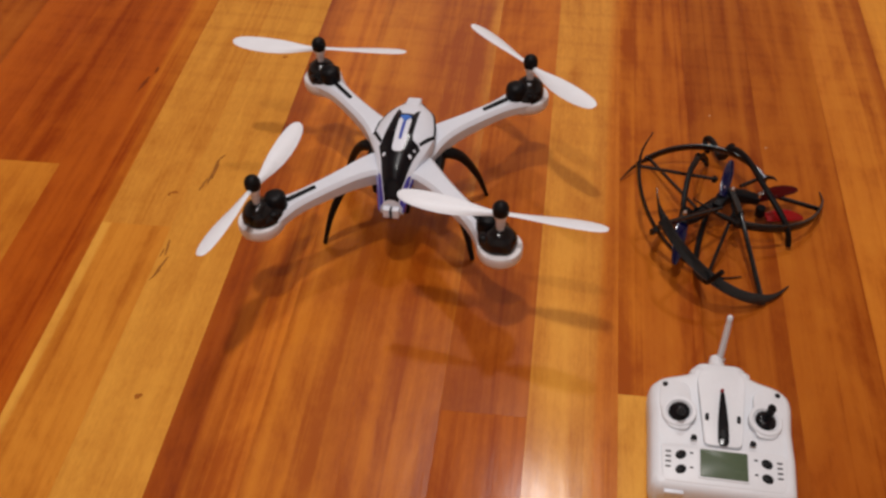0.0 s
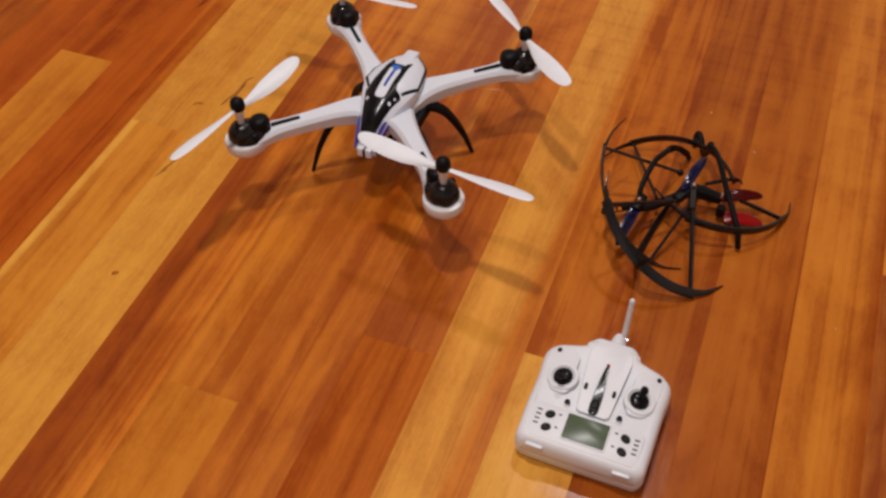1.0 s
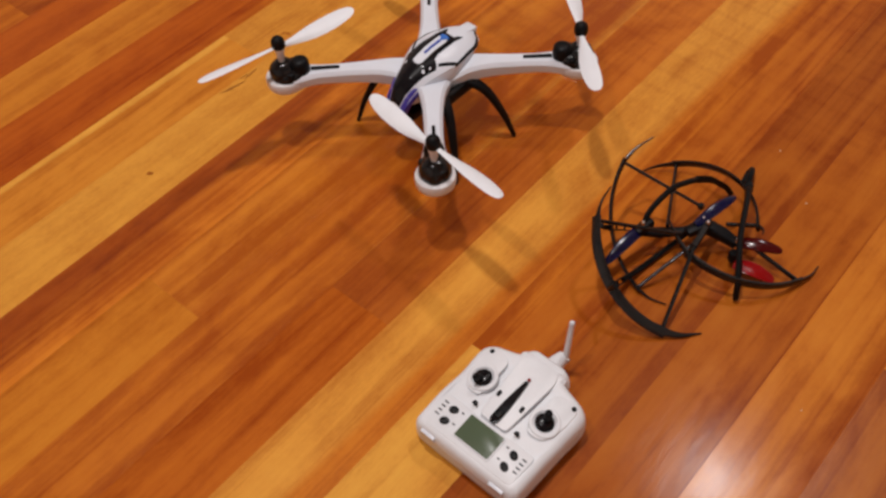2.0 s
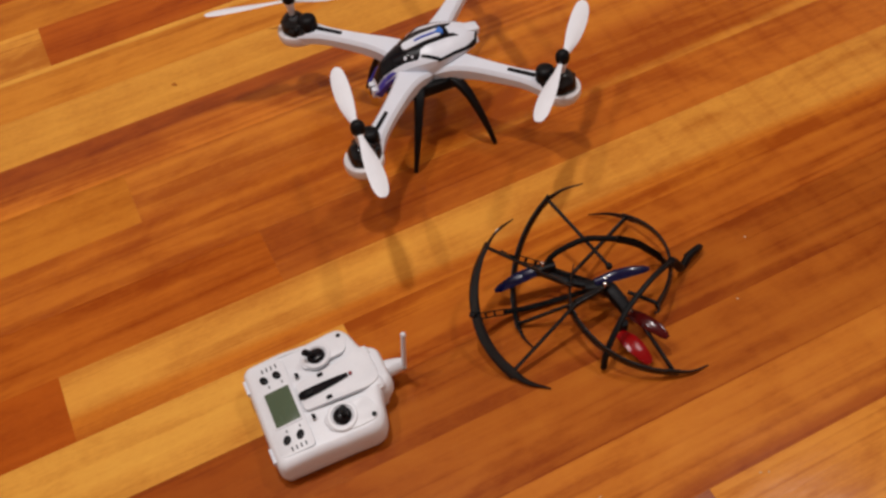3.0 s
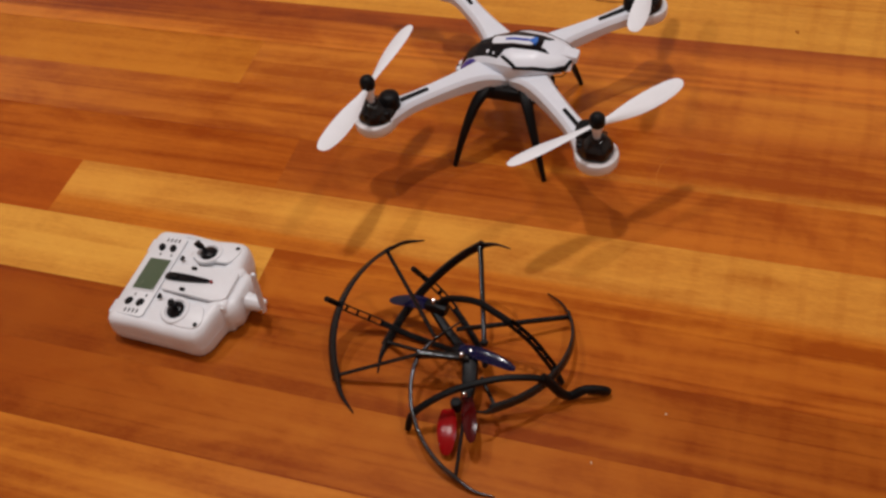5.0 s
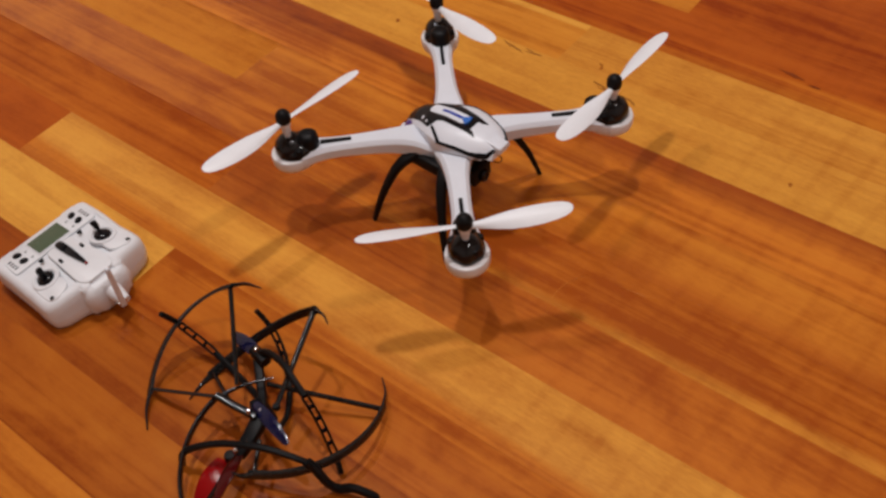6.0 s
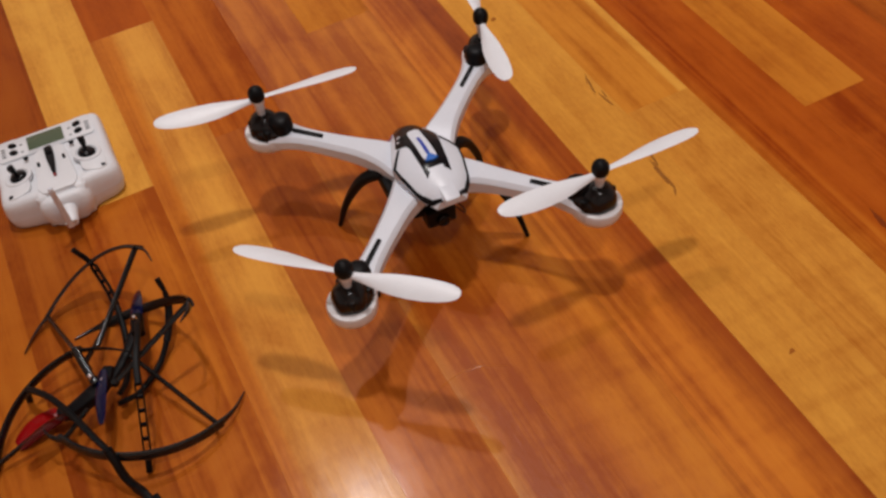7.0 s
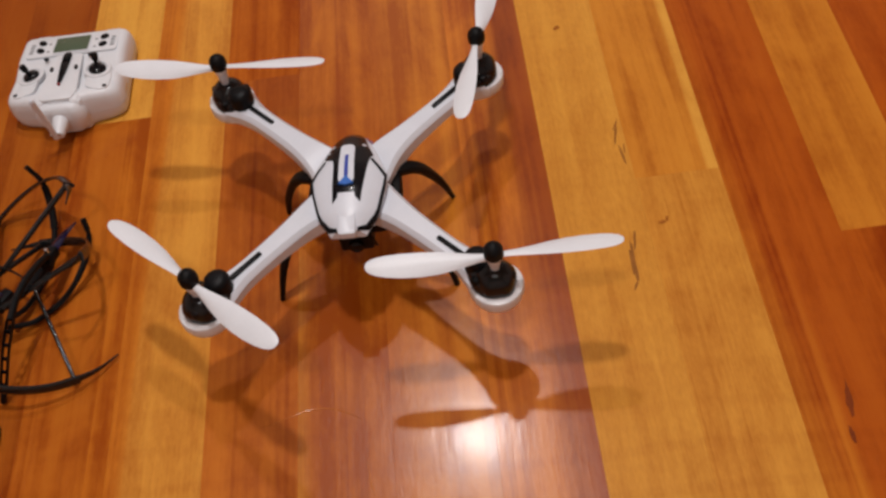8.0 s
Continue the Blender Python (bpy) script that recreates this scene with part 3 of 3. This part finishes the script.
    part("front_foot", slab(rounded([(s * 0.0455 - 0.010, -0.0630), (s * 0.0455 + 0.010, -0.0630), (s * 0.0455 + 0.010, -0.050), (s * 0.0455 - 0.010, -0.050)], 0.003), 0.0, 0.018, 0.001), WHITE_MATT, shell)
part("rear_foot", slab(rounded([(-0.022, 0.036), (0.022, 0.036), (0.022, 0.052), (-0.022, 0.052)], 0.004), 0.0, 0.016, 0.001), WHITE_MATT, shell)
for s in (-1, 1):
    part("ear", slab(rounded([(s * 0.0235 - 0.0060, 0.046), (s * 0.0235 + 0.0060, 0.046), (s * 0.0235 + 0.0052, 0.0655), (s * 0.0235 - 0.0052, 0.0655)], 0.003), 0.026, TOP - 0.0025, 0.002), WHITE_MATT, shell)
part("rear_hump", loft([[(x * f, 0.058 + (y - 0.058) * f, z) for x, y in rounded([(-0.033, 0.036), (0.033, 0.036), (0.030, 0.0705), (0.022, 0.0775), (-0.022, 0.0775), (-0.030, 0.0705)], 0.006)] for f, z in ((0.72, 0.004), (0.86, 0.010), (0.98, 0.020), (1.0, 0.026), (0.97, 0.033), (0.86, 0.040), (0.70, 0.0425))]), WHITE_MATT, shell)
screen = part("screen_frame", slab(rounded([(-0.0235, -0.0575), (0.0235, -0.0575), (0.0235, -0.0265), (-0.0235, -0.0265)], 0.002), TOP + 0.0004, TOP + 0.0018, 0.0006), WHITE_MATT, tx)
part("screen_glass", slab(rounded([(-0.0218, -0.0560), (0.0218, -0.0560), (0.0218, -0.0280), (-0.0218, -0.0280)], 0.0014), TOP + 0.001, TOP + 0.0026, 0.0004), LCD, screen, "blank grey-green screen glass")
switch = part("power_slot", slab([(0.0052 * f, y) for f, y in ((0.55, -0.0225), (0.95, -0.019), (1.0, -0.012), (0.95, 0.001), (0.7, 0.018), (0.42, 0.0320), (0.34, 0.0345))] + [(-0.0052 * f, y) for f, y in ((0.34, 0.0345), (0.42, 0.0320), (0.7, 0.018), (0.95, 0.001), (1.0, -0.012), (0.95, -0.019), (0.55, -0.0225))], TOP + 0.0015, TOP + 0.0042, 0.0006), GLOSS_BLACK, tx, "long glossy black power slot")
part("power_lamp", moved(revolve([(0.0019, 0.0), (0.0019, 0.0022), (0.0012, 0.0030), (0.0003, 0.0031)], 12), pose(0, 0.0375, TOP + 0.0016)), RED, tx, "small dark red lamp")
part("power_knob", slab(rounded([(-0.0034, -0.016), (0.0034, -0.016), (0.0034, -0.006), (-0.0034, -0.006)], 0.001), TOP + 0.003, TOP + 0.0066, 0.0008), BLACK, switch)


def settle_top(v):
    """The face falls towards the screen, and the shoulders fall away on both sides."""
    f = min(1.0, max(0.0, (v.y + 0.03) / 0.04))
    v.z = v.z * (1 + 1.97 * (v.y - 0.0112)) - 0.004 * (v.x / 0.05) ** 2 * f * f * (3 - 2 * f) * v.z / 0.046


for ob in tx.children_recursive:
    for v in ob.data.vertices:
        settle_top(v.co)
collar = part("antenna_collar", sweep([Vector(p) for p in ((0, 0.056, 0.0300), (0, 0.070, 0.0292), (0, 0.078, 0.0282), (0, 0.086, 0.0274), (0, 0.0925, 0.0266), (0, 0.0970, 0.0255))], lambda f: 0.0245 - 0.0120 * f, lambda f: 0.0235 - 0.0110 * f, (0, 0, 1), 14, 0.2), WHITE_MATT, tx)
part("antenna_rod", sweep([Vector(p) for p in ((0.0036, 0.0962, 0.0215), (0.0037, 0.0968, 0.0300), (0.0040, 0.1008, 0.0760), (0.0040, 0.1016, 0.0850))], lambda f: 0.0078 - 0.0022 * f, lambda f: 0.0056 - 0.001 * f, (0, 1, 0), 12, 0.3), SILVER, collar, "silver-grey folding antenna")
part("antenna_tip", moved(revolve([(0.0026, -0.002), (0.0030, 0.0), (0.0030, 0.0035), (0.0018, 0.0052), (0.0004, 0.0055)], 14), pose(0.0040, 0.1017, 0.0846, -5, 0, 0)), WHITE, collar)
part("hinge_pin", moved(revolve([(0.0024, -0.0062), (0.0024, 0.0062)], 12), pose(0.003, 0.0962, 0.0270, 0, 90, 0)), CHROME, collar)

# ---- the small caged drone that lies tipped over ----
mini = thing("caged_drone", "small black drone with curved guard arcs and blue and red blades", "drone", (0.388, 0.05, 0))
UNDO = Matrix.Translation((-0.388, -0.05, 0))


def circle_through(a, b, c):
    """Centre and unit normal of the circle through three points."""
    a, b, c = Vector(a), Vector(b), Vector(c)
    u, v = b - a, c - a
    n = u.cross(v)
    w = (n.cross(u) * v.length_squared + v.cross(n) * u.length_squared) / (2 * n.length_squared)
    return a + w, n.normalized()


def guard(c1, mid, c2, tip1, tip2, in1, in2, bar, thick_bar=0.0056, band=0.0104, holes=None, lay=None):
    """One guard: a bowed band with a bracket and a pointed tip at each end, two side spokes and a middle leg."""
    centre, axis = circle_through(c1, mid, c2)
    a, m2 = Vector(c1) - centre, Vector(c2) - centre
    span = a.angle(m2)
    if (a.cross(Vector(mid) - centre)).dot(axis) < 0:
        axis = -axis
    path = [centre + Matrix.Rotation(span * k / 26, 3, axis) @ a for k in range(27)]
    g = part("guard_arc", moved(sweep(path, 0.0044, band, lay or axis, 8, 0.6), UNDO), GUARD, mini, "bowed dark grey guard band")
    for c, t, inn, sgn in ((c1, tip1, in1, -1), (c2, tip2, in2, 1)):
        c, t, inn = Vector(c), Vector(t), Vector(inn)
        tang = axis.cross(c - centre).normalized() * sgn
        part("tip", moved(sweep(spline([c, c * 0.5 + t * 0.5 + (c - centre).normalized() * 0.0035, t], 10), lambda f: 0.0042 - 0.0028 * f, lambda f: band * 0.85 * (1 - 0.85 * f), lay or axis, 8, 0.4), UNDO), GUARD, g)
        inward = (centre - c).normalized()
        part("bracket", moved(sweep([c - tang * 0.010 + inward * 0.0006, c - tang * 0.004 + inward * 0.0002, c + tang * 0.005 - inward * 0.0005], 0.0048, band + 0.0004, lay or axis, 8, 0.6), UNDO), GUARD, g)
        part("spoke", moved(sweep([c, c.lerp(inn, 0.35), c.lerp(inn, 0.7), inn], 0.0042, lambda f: 0.0062 - 0.001 * f, axis, 8, 0.5), UNDO), GUARD, g)
    bp = spline(bar, 24)
    i0, i1 = holes if holes else (24, 24)
    solid = lambda f: 0.0062 + 0.0008 * f
    leg = part("middle_leg", moved(sweep(bp[:i0 + 1], solid, thick_bar, axis, 8, 0.5), UNDO), RUBBER, g)
    if holes:
        # a ladder of two rails and rungs, with the light showing between
        run = bp[i0:i1 + 1]
        for sgn in (-1, 1):
            rail = []
            for k, p in enumerate(run):
                d = (run[min(k + 1, len(run) - 1)] - run[max(k - 1, 0)]).normalized()
                rail.append(p + d.cross(axis).normalized() * 0.0031 * sgn)
            part("leg_rail", moved(sweep(rail, 0.0016, thick_bar, axis, 6, 0.5), UNDO), RUBBER, leg)
        for k in range(0, len(run) - 1, 2):
            d = (run[k + 1] - run[k]).normalized()
            w = d.cross(axis).normalized() * 0.0034
            part("leg_rung", moved(sweep([run[k] - w, run[k] + w], 0.0024, thick_bar * 0.9, axis, 6, 0.4), UNDO), GLOSS_BLACK, leg)
        if i1 < 24:
            part("leg_end", moved(sweep(bp[i1:], 0.0058, thick_bar, axis, 8, 0.5), UNDO), RUBBER, leg)
    return g


gA = guard((0.3041, -0.0520, 0.0872), (0.3674, -0.0920, 0.0440), (0.4215, -0.0775, 0.0095), (0.292, -0.0118, 0.1014), (0.4543, -0.0453, 0.002), (0.372, 0.022, 0.050), (0.3937, 0.0172, 0.0500),
           [(0.368, 0.066, 0.022), (0.3605, 0.045, 0.0105), (0.3535, 0.010, 0.0050), (0.350, -0.0215, 0.0062), (0.349, -0.045, 0.0130), (0.3505, -0.065, 0.0235), (0.354, -0.082, 0.0350), (0.3585, -0.0945, 0.0490), (0.3680, -0.0990, 0.0690)],
           band=0.0125, holes=(13, 20), lay=(-0.12, 0.69, 0.71))
gB = guard((0.2717, 0.0419, 0.0851), (0.3087, -0.0191, 0.0305), (0.3640, -0.0421, 0.0040), (0.2848, 0.0799, 0.1066), (0.4022, -0.0385, 0.0022), (0.365, 0.0732, 0.0493), (0.389, 0.030, 0.042),
           [(0.372, 0.074, 0.0170), (0.354, 0.0640, 0.0070), (0.339, 0.0518, 0.0055), (0.3252, 0.038, 0.0068), (0.3143, 0.0243, 0.0120), (0.305, 0.010, 0.0200), (0.298, -0.0055, 0.0290), (0.2948, -0.0200, 0.0395), (0.2970, -0.0300, 0.0550)], holes=(13, 19))
gC = guard((0.2888, 0.1417, 0.0150), (0.3642, 0.1517, 0.0330), (0.4263, 0.1032, 0.0345), (0.2557, 0.1081, 0.0026), (0.4402, 0.0885, 0.0430), (0.347, 0.035, 0.033), (0.398, 0.080, 0.036),
           [(0.3305, 0.008, 0.0440), (0.3280, 0.0220, 0.0580), (0.3325, 0.0550, 0.0710), (0.3385, 0.0755, 0.0690), (0.3425, 0.0925, 0.0630), (0.3460, 0.1070, 0.0550), (0.3500, 0.1210, 0.0450), (0.3545, 0.1330, 0.0320), (0.3590, 0.1445, 0.0190), (0.3640, 0.1530, 0.0040)], 0.0068, holes=(11, 22))
gD = guard((0.3935, 0.0096, 0.0395), (0.4500, 0.0230, 0.0282), (0.4975, 0.0830, 0.0090), (0.341, 0.041, 0.0431), (0.5024, 0.1242, 0.0015), (0.386, 0.040, 0.042), (0.440, 0.075, 0.030),
           [(0.3851, 0.1446, 0.0400), (0.394, 0.1293, 0.0510), (0.4065, 0.1019, 0.0565), (0.424, 0.0652, 0.0500), (0.440, 0.040, 0.0400), (0.4523, 0.0232, 0.0262), (0.4574, 0.0179, 0.0050)], 0.0070)
part("pin_knob", moved(revolve([(0.0034, -0.003), (0.0042, 0.0), (0.0034, 0.003)], 12, (0.365, 0.0732, 0.0493)), UNDO), RUBBER, gB)
part("hook", moved(sweep(spline([(0.388, 0.140, 0.046), (0.386, 0.148, 0.036), (0.3843, 0.157, 0.020), (0.379, 0.166, 0.009), (0.372, 0.180, 0.016), (0.366, 0.195, 0.013), (0.3620, 0.200, 0.006), (0.3625, 0.191, 0.004), (0.365, 0.180, 0.003)], 34), lambda f: 0.0120 - 0.0050 * f, lambda f: 0.0090 - 0.0025 * f, (1, 0, 0.3), 10, 0.3), UNDO), RUBBER, gD, "curled black hook")
# the middle and its blades
core = part("hub_body", moved(sweep([Vector(p) for p in ((0.370, 0.042, 0.033), (0.3755, 0.054, 0.036), (0.386, 0.064, 0.035), (0.402, 0.068, 0.031), (0.4205, 0.0705, 0.026))], lambda f: 0.0120 + 0.005 * math.sin(math.pi * f), lambda f: 0.011 + 0.004 * math.sin(math.pi * f), (0, 0, 1), 12, 0.8), UNDO), BLACK, mini, "black central body")
part("cross_arm", moved(sweep([Vector(p) for p in ((0.3937, 0.0150, 0.0500), (0.390, 0.036, 0.0480), (0.384, 0.062, 0.0440))], 0.0082, 0.0078, (0, 0, 1), 10, 0.4), UNDO), GUARD, core)
part("lower_arm", moved(sweep([Vector(p) for p in ((0.331, 0.004, 0.038), (0.346, 0.022, 0.030), (0.360, 0.040, 0.028), (0.374, 0.058, 0.032))], 0.0100, 0.0090, (0, 0, 1), 10, 0.4), UNDO), BLACK, core)
part("arm_block", moved(sweep([Vector(p) for p in ((0.329, -0.002, 0.040), (0.3305, 0.008, 0.043), (0.332, 0.020, 0.042))], 0.013, 0.014, (0, 0, 1), 10, 0.4), UNDO), BLACK, core)
part("motor_can", moved(revolve([(0.0052, 0.000), (0.0060, 0.0015), (0.0060, 0.0125), (0.0050, 0.0140), (0.001, 0.0142)], 14, (0.4245, 0.0600, 0.010)), UNDO), BLACK, core)


def paddle(a, b, wide, mat, flat, parent):
    """A curved, tapered blade between two points."""
    a, b = Vector(a), Vector(b)
    bow = Vector((0, 0, 0.004))
    p = [a.lerp(b, k / 12) + bow * math.sin(math.pi * k / 12) for k in range(13)]
    return part("blade", moved(sweep(p, lambda f: wide * (0.45 + 0.55 * math.sin(math.pi * min(1, f * 0.85 + 0.12))) * (1 if f < 0.94 else 0.6), lambda f: 0.0050 - 0.0028 * f, flat, 12, 0.0), UNDO), mat, parent, "glossy coloured blade")


paddle((0.3745, 0.050, 0.043), (0.3870, 0.1125, 0.0480), 0.0135, NAVY, (0.35, -0.1, 0.9), core)
paddle((0.3308, 0.012, 0.043), (0.3228, -0.0515, 0.0235), 0.0150, NAVY, (0.3, 0.3, 0.9), core)
paddle((0.4183, 0.0704, 0.0270), (0.4670, 0.0915, 0.0300), 0.0165, DARK_RED, (0.2, -0.25, 0.9), core)
paddle((0.4310, 0.0530, 0.0140), (0.4765, 0.0660, 0.0085), 0.0205, RED, (0.15, 0.0, 1.0), core)
for p in ((0.3766, 0.0623, 0.0440), (0.386, 0.056, 0.0490), (0.4205, 0.0690, 0.0330), (0.3305, 0.006, 0.0500)):
    part("pin", moved(revolve([(0.0026, -0.004), (0.0026, 0.003), (0.0016, 0.0046), (0.0004, 0.0050)], 12, p), UNDO), CHROME, core)

# ---- floor marks ----
def mark(x, y, length, wide, angle, name="floor_scratch", label="dark worn scratch in the varnished boards", mat=SCRATCH):
    """A small irregular stain inlaid in the boards' varnish."""
    rng = random.Random(int(1000 * (x + 3) + 77 * y))
    n = 18
    ring = []
    for i in range(n):
        a = 2 * math.pi * i / n
        r = 1 + rng.uniform(-0.35, 0.25)
        ring.append((length / 2 * math.cos(a) * r, wide / 2 * math.sin(a) * r))
    tagged(part(name, moved(slab(ring, 0.0, 0.0005, 0.0002), pose(x, y, 0, 0, 0, angle)), mat, None, smooth=False), label, name.split("_")[1], "floor marks")


for row in ((-0.275, -0.124, 0.030, 0.0026, 80), (-0.277, -0.140, 0.018, 0.0018, 66), (-0.279, -0.094, 0.026, 0.0024, 98), (-0.282, -0.104, 0.016, 0.0016, 86), (-0.270, 0.050, 0.052, 0.0052, 91), (-0.268, 0.078, 0.012, 0.0026, 70), (-0.275, 0.022, 0.026, 0.0026, 84)):
    mark(*row)
for row in ((-0.251, 0.313, 0.008, 0.005, 20), (-0.228, -0.309, 0.009, 0.006, 40), (-0.306, 0.002, 0.009, 0.004, 12), (-0.312, -0.002, 0.007, 0.003, 80)):
    mark(*row, name="floor_knot", label="small brown knot in a yellow floor board", mat=KNOT)
for row in ((-0.437, 0.218, 0.036, 0.0060, 84), (-0.431, 0.252, 0.018, 0.0040, 95)):
    mark(*row, name="floor_knot", label="long dark knot in a striped brown floor board", mat=DARK_KNOT)

for row in ((0.441, 0.203, 0.0030, 0.0016, 20), (0.633, 0.104, 0.0034, 0.0015, 60), (0.636, 0.112, 0.0026, 0.0014, 140), (0.587, -0.057, 0.0032, 0.0012, 100), (0.369, 0.261, 0.0028, 0.0018, 0)):
    mark(*row, name="dust_fleck", label="tiny pale fleck on the varnished boards", mat=PALE_SPECK)

# long hair scratches that only show in the lamps' sheen
for way in (((0.103, 0.202), (0.074, 0.192), (0.051, 0.186), (0.029, 0.189), (0.006, 0.200)), ((0.001, 0.237), (-0.003, 0.262), (-0.007, 0.278))):
    line = sweep(spline([(x, y, 0.0002) for x, y in way], 18), lambda f: 0.0002 + 0.0006 * math.sin(math.pi * f), 0.0006, (0, 0, 1), 6)
    tagged(part("hair_scratch", line, GROOVE), "fine curved hair scratch in the glossy floor varnish", "scratch", "floor marks")

# ---- floor boards, by row across and joints along ----
YELLOW, GOLD, HONEY, AMBER, ORANGE, TAN, BROWN, RUST, DARK = ((0.67, 0.304, 0.044), (0.67, 0.292, 0.042), (0.60, 0.222, 0.025), (0.55, 0.170, 0.014), (0.52, 0.146, 0.011),
                                                              (0.47, 0.125, 0.0105), (0.38, 0.092, 0.008), (0.42, 0.088, 0.006), (0.30, 0.060, 0.004))
PALE, UMBER = (0.71, 0.335, 0.052), (0.53, 0.165, 0.0162)
# edges of the rows across the floor
EDGES = {-9: -0.660, -8: -0.569, -7: -0.478, -6: -0.380, -5: -0.2905, -4: -0.198, -3: -0.107, -2: -0.0125, -1: 0.077, 0: 0.167, 1: 0.2595, 2: 0.3515, 3: 0.444, 4: 0.536, 5: 0.628, 6: 0.720}


def row_edge(k):
    if k < -9:
        return EDGES[-9] + 0.0922 * (k + 9)
    if k > 6:
        return EDGES[6] + 0.0922 * (k - 6)
    return EDGES[k]


# (joints along, tones between them) for the rows round the things
KNOWN = {
    0: ((-0.561, 1.1), (RUST, GOLD, BROWN)),
    1: ((-0.239, 0.95), (PALE, (0.435, 0.114, 0.0097), GOLD)),
    2: ((-1.0, 0.8), (RUST, (0.38, 0.098, 0.0083), AMBER)),
    3: ((-0.7, 0.92), (BROWN, (0.405, 0.108, 0.0094), ORANGE)),
    4: ((-0.8, 0.95), (ORANGE, UMBER, ORANGE)),
    5: ((-0.6, 0.016), (AMBER, (0.37, 0.104, 0.0115), HONEY)),
    -1: ((-0.279, 0.9), ((0.435, 0.110, 0.0095), (0.41, 0.104, 0.009), GOLD)),
    -2: ((-0.9, 0.82), (BROWN, ORANGE, AMBER)),
    -3: ((-0.410, 0.685), ((0.56, 0.190, 0.019), (0.565, 0.178, 0.0155), BROWN)),
    -4: ((-0.95, 0.685), (BROWN, DARK, BROWN)),
    -5: ((-0.71, 0.50), (AMBER, YELLOW, HONEY)),
    -6: ((-0.045, 0.9), (HONEY, GOLD, ORANGE)),
    -7: ((-0.45, 0.65), (GOLD, RUST, DARK)),
    -8: ((-0.75, 0.057), (BROWN, (0.57, 0.195, 0.019), RUST)),
    -9: ((-0.5, 0.6), (TAN, RUST, DARK)),
    -10: ((-0.2, 0.9), (ORANGE, BROWN, RUST)),
}
# how strongly a board is figured: row, which one along
LIVELY = {(1, 1): 1.6, (0, 1): 0.75, (-1, 1): 1.1, (-5, 1): 0.5, (-6, 1): 0.7, (-6, 0): 1.0, (-2, 1): 1.3, (-3, 1): 1.0, (-4, 1): 1.2, (-7, 1): 1.1, (-8, 1): 0.9, (2, 1): 1.5, (3, 1): 1.4, (4, 1): 1.3, (1, 0): 0.6}
# a second tone in a board: the tone, how it runs (across, along, from where) and how softly it begins
BANDS = {
    (-4, 1): ((0.54, 0.160, 0.0135), (1, 0.03, -0.012), 0.035),
    (-2, 1): (HONEY, (1, 0.02, 0.040), 0.018),
    (-1, 1): ((0.52, 0.148, 0.014), (0.0, 1, -0.24), 0.5),
    (0, 1): (AMBER, (1, -0.02, 0.030), 0.02),
    (1, 1): ((0.50, 0.143, 0.0115), (-1, 0.0, 0.020), 0.016),
    # rows 2 and 3: light falling off southwards, painted as a darker tone
    (2, 1): (DARK, (0.0, -1, 0.32), 0.35),
    (3, 1): (DARK, (0.0, -1, 0.50), 0.35),
    (-6, 0): (PALE, (-1, 0.0, 0.034), 0.008),
    (-7, 1): (AMBER, (1, 0.05, 0.036), 0.04),
    (-3, 1): (TAN, (1, 0.0, 0.030), 0.03),
    (4, 1): (BROWN, (1, 0.0, 0.033), 0.014),
}
# boards whose varnish shines more
GLOSS = {(-3, 1): 0.425, (4, 1): 0.31, (5, 1): 0.385, (5, 2): 0.26, (-2, 1): 0.42, (-4, 1): 0.42, (-1, 0): 0.16, (-1, 1): 0.355, (0, 1): 0.34}
rng = random.Random(5)
frame_turn = pose(0, 0, 0, 0, 0, 2.86)
LENGTH = 2.95


def board(u0, u1, v0, v1, tone, figured, band=None, gloss=0.26):
    """One strip of timber with eased top edges."""
    g, e = 0.00002, 0.00008
    w, mid_v = (u1 - u0) / 2 - g, (v0 + v1) / 2
    vs, fs = [], []
    for z, ins in ((-0.019, 0), (-e, 0), (0.0, e)):
        vs += [(-w + ins, v0 + g + ins - mid_v, z), (w - ins, v0 + g + ins - mid_v, z), (w - ins, v1 - g - ins - mid_v, z), (-w + ins, v1 - g - ins - mid_v, z)]
    for k in (0, 4):
        fs += [(k + i, k + (i + 1) % 4, k + 4 + (i + 1) % 4, k + 4 + i) for i in range(4)]
    fs += [(3, 2, 1, 0), (8, 9, 10, 11)]
    me = bpy.data.meshes.new("board")
    me.from_pydata(vs, [], fs)
    me.materials.append(WOOD)
    ob = new("board", me)
    ob.parent = floor
    ob.matrix_local = frame_turn @ pose((u0 + u1) / 2, mid_v, 0)
    f = rng.uniform(0.95, 1.05)
    ob.color = (tone[0] * f, tone[1] * f, tone[2] * f, figured)
    tone2, way, soft = band or (tone, (1, 0, 1.0), 0.1)
    ob["band_tone"], ob["band_way"], ob["band_soft"], ob["gloss"] = [c * f for c in tone2], [float(c) for c in way], soft, gloss


for row in range(-33, 31):
    joints, tones = KNOWN.get(row, ((rng.uniform(-1.2, -0.2), rng.uniform(0.1, 1.3)), tuple(rng.choice((ORANGE, RUST, AMBER, GOLD, BROWN, TAN)) for _ in range(3))))
    u0, u1 = row_edge(row), row_edge(row + 1)
    ends = (-LENGTH, *joints, LENGTH)
    for k, ((v0, v1), tone) in enumerate(zip(zip(ends, ends[1:]), tones)):
        board(u0, u1, v0, v1, tone, LIVELY.get((row, k), rng.uniform(0.7, 1.5)), BANDS.get((row, k)), GLOSS.get((row, k), rng.uniform(0.2, 0.32)))
tagged(part("subfloor", box(-3.1, -3.1, -0.08, 3.1, 3.1, -0.022), SUBFLOOR, floor, smooth=False), "dark subfloor below the boards")
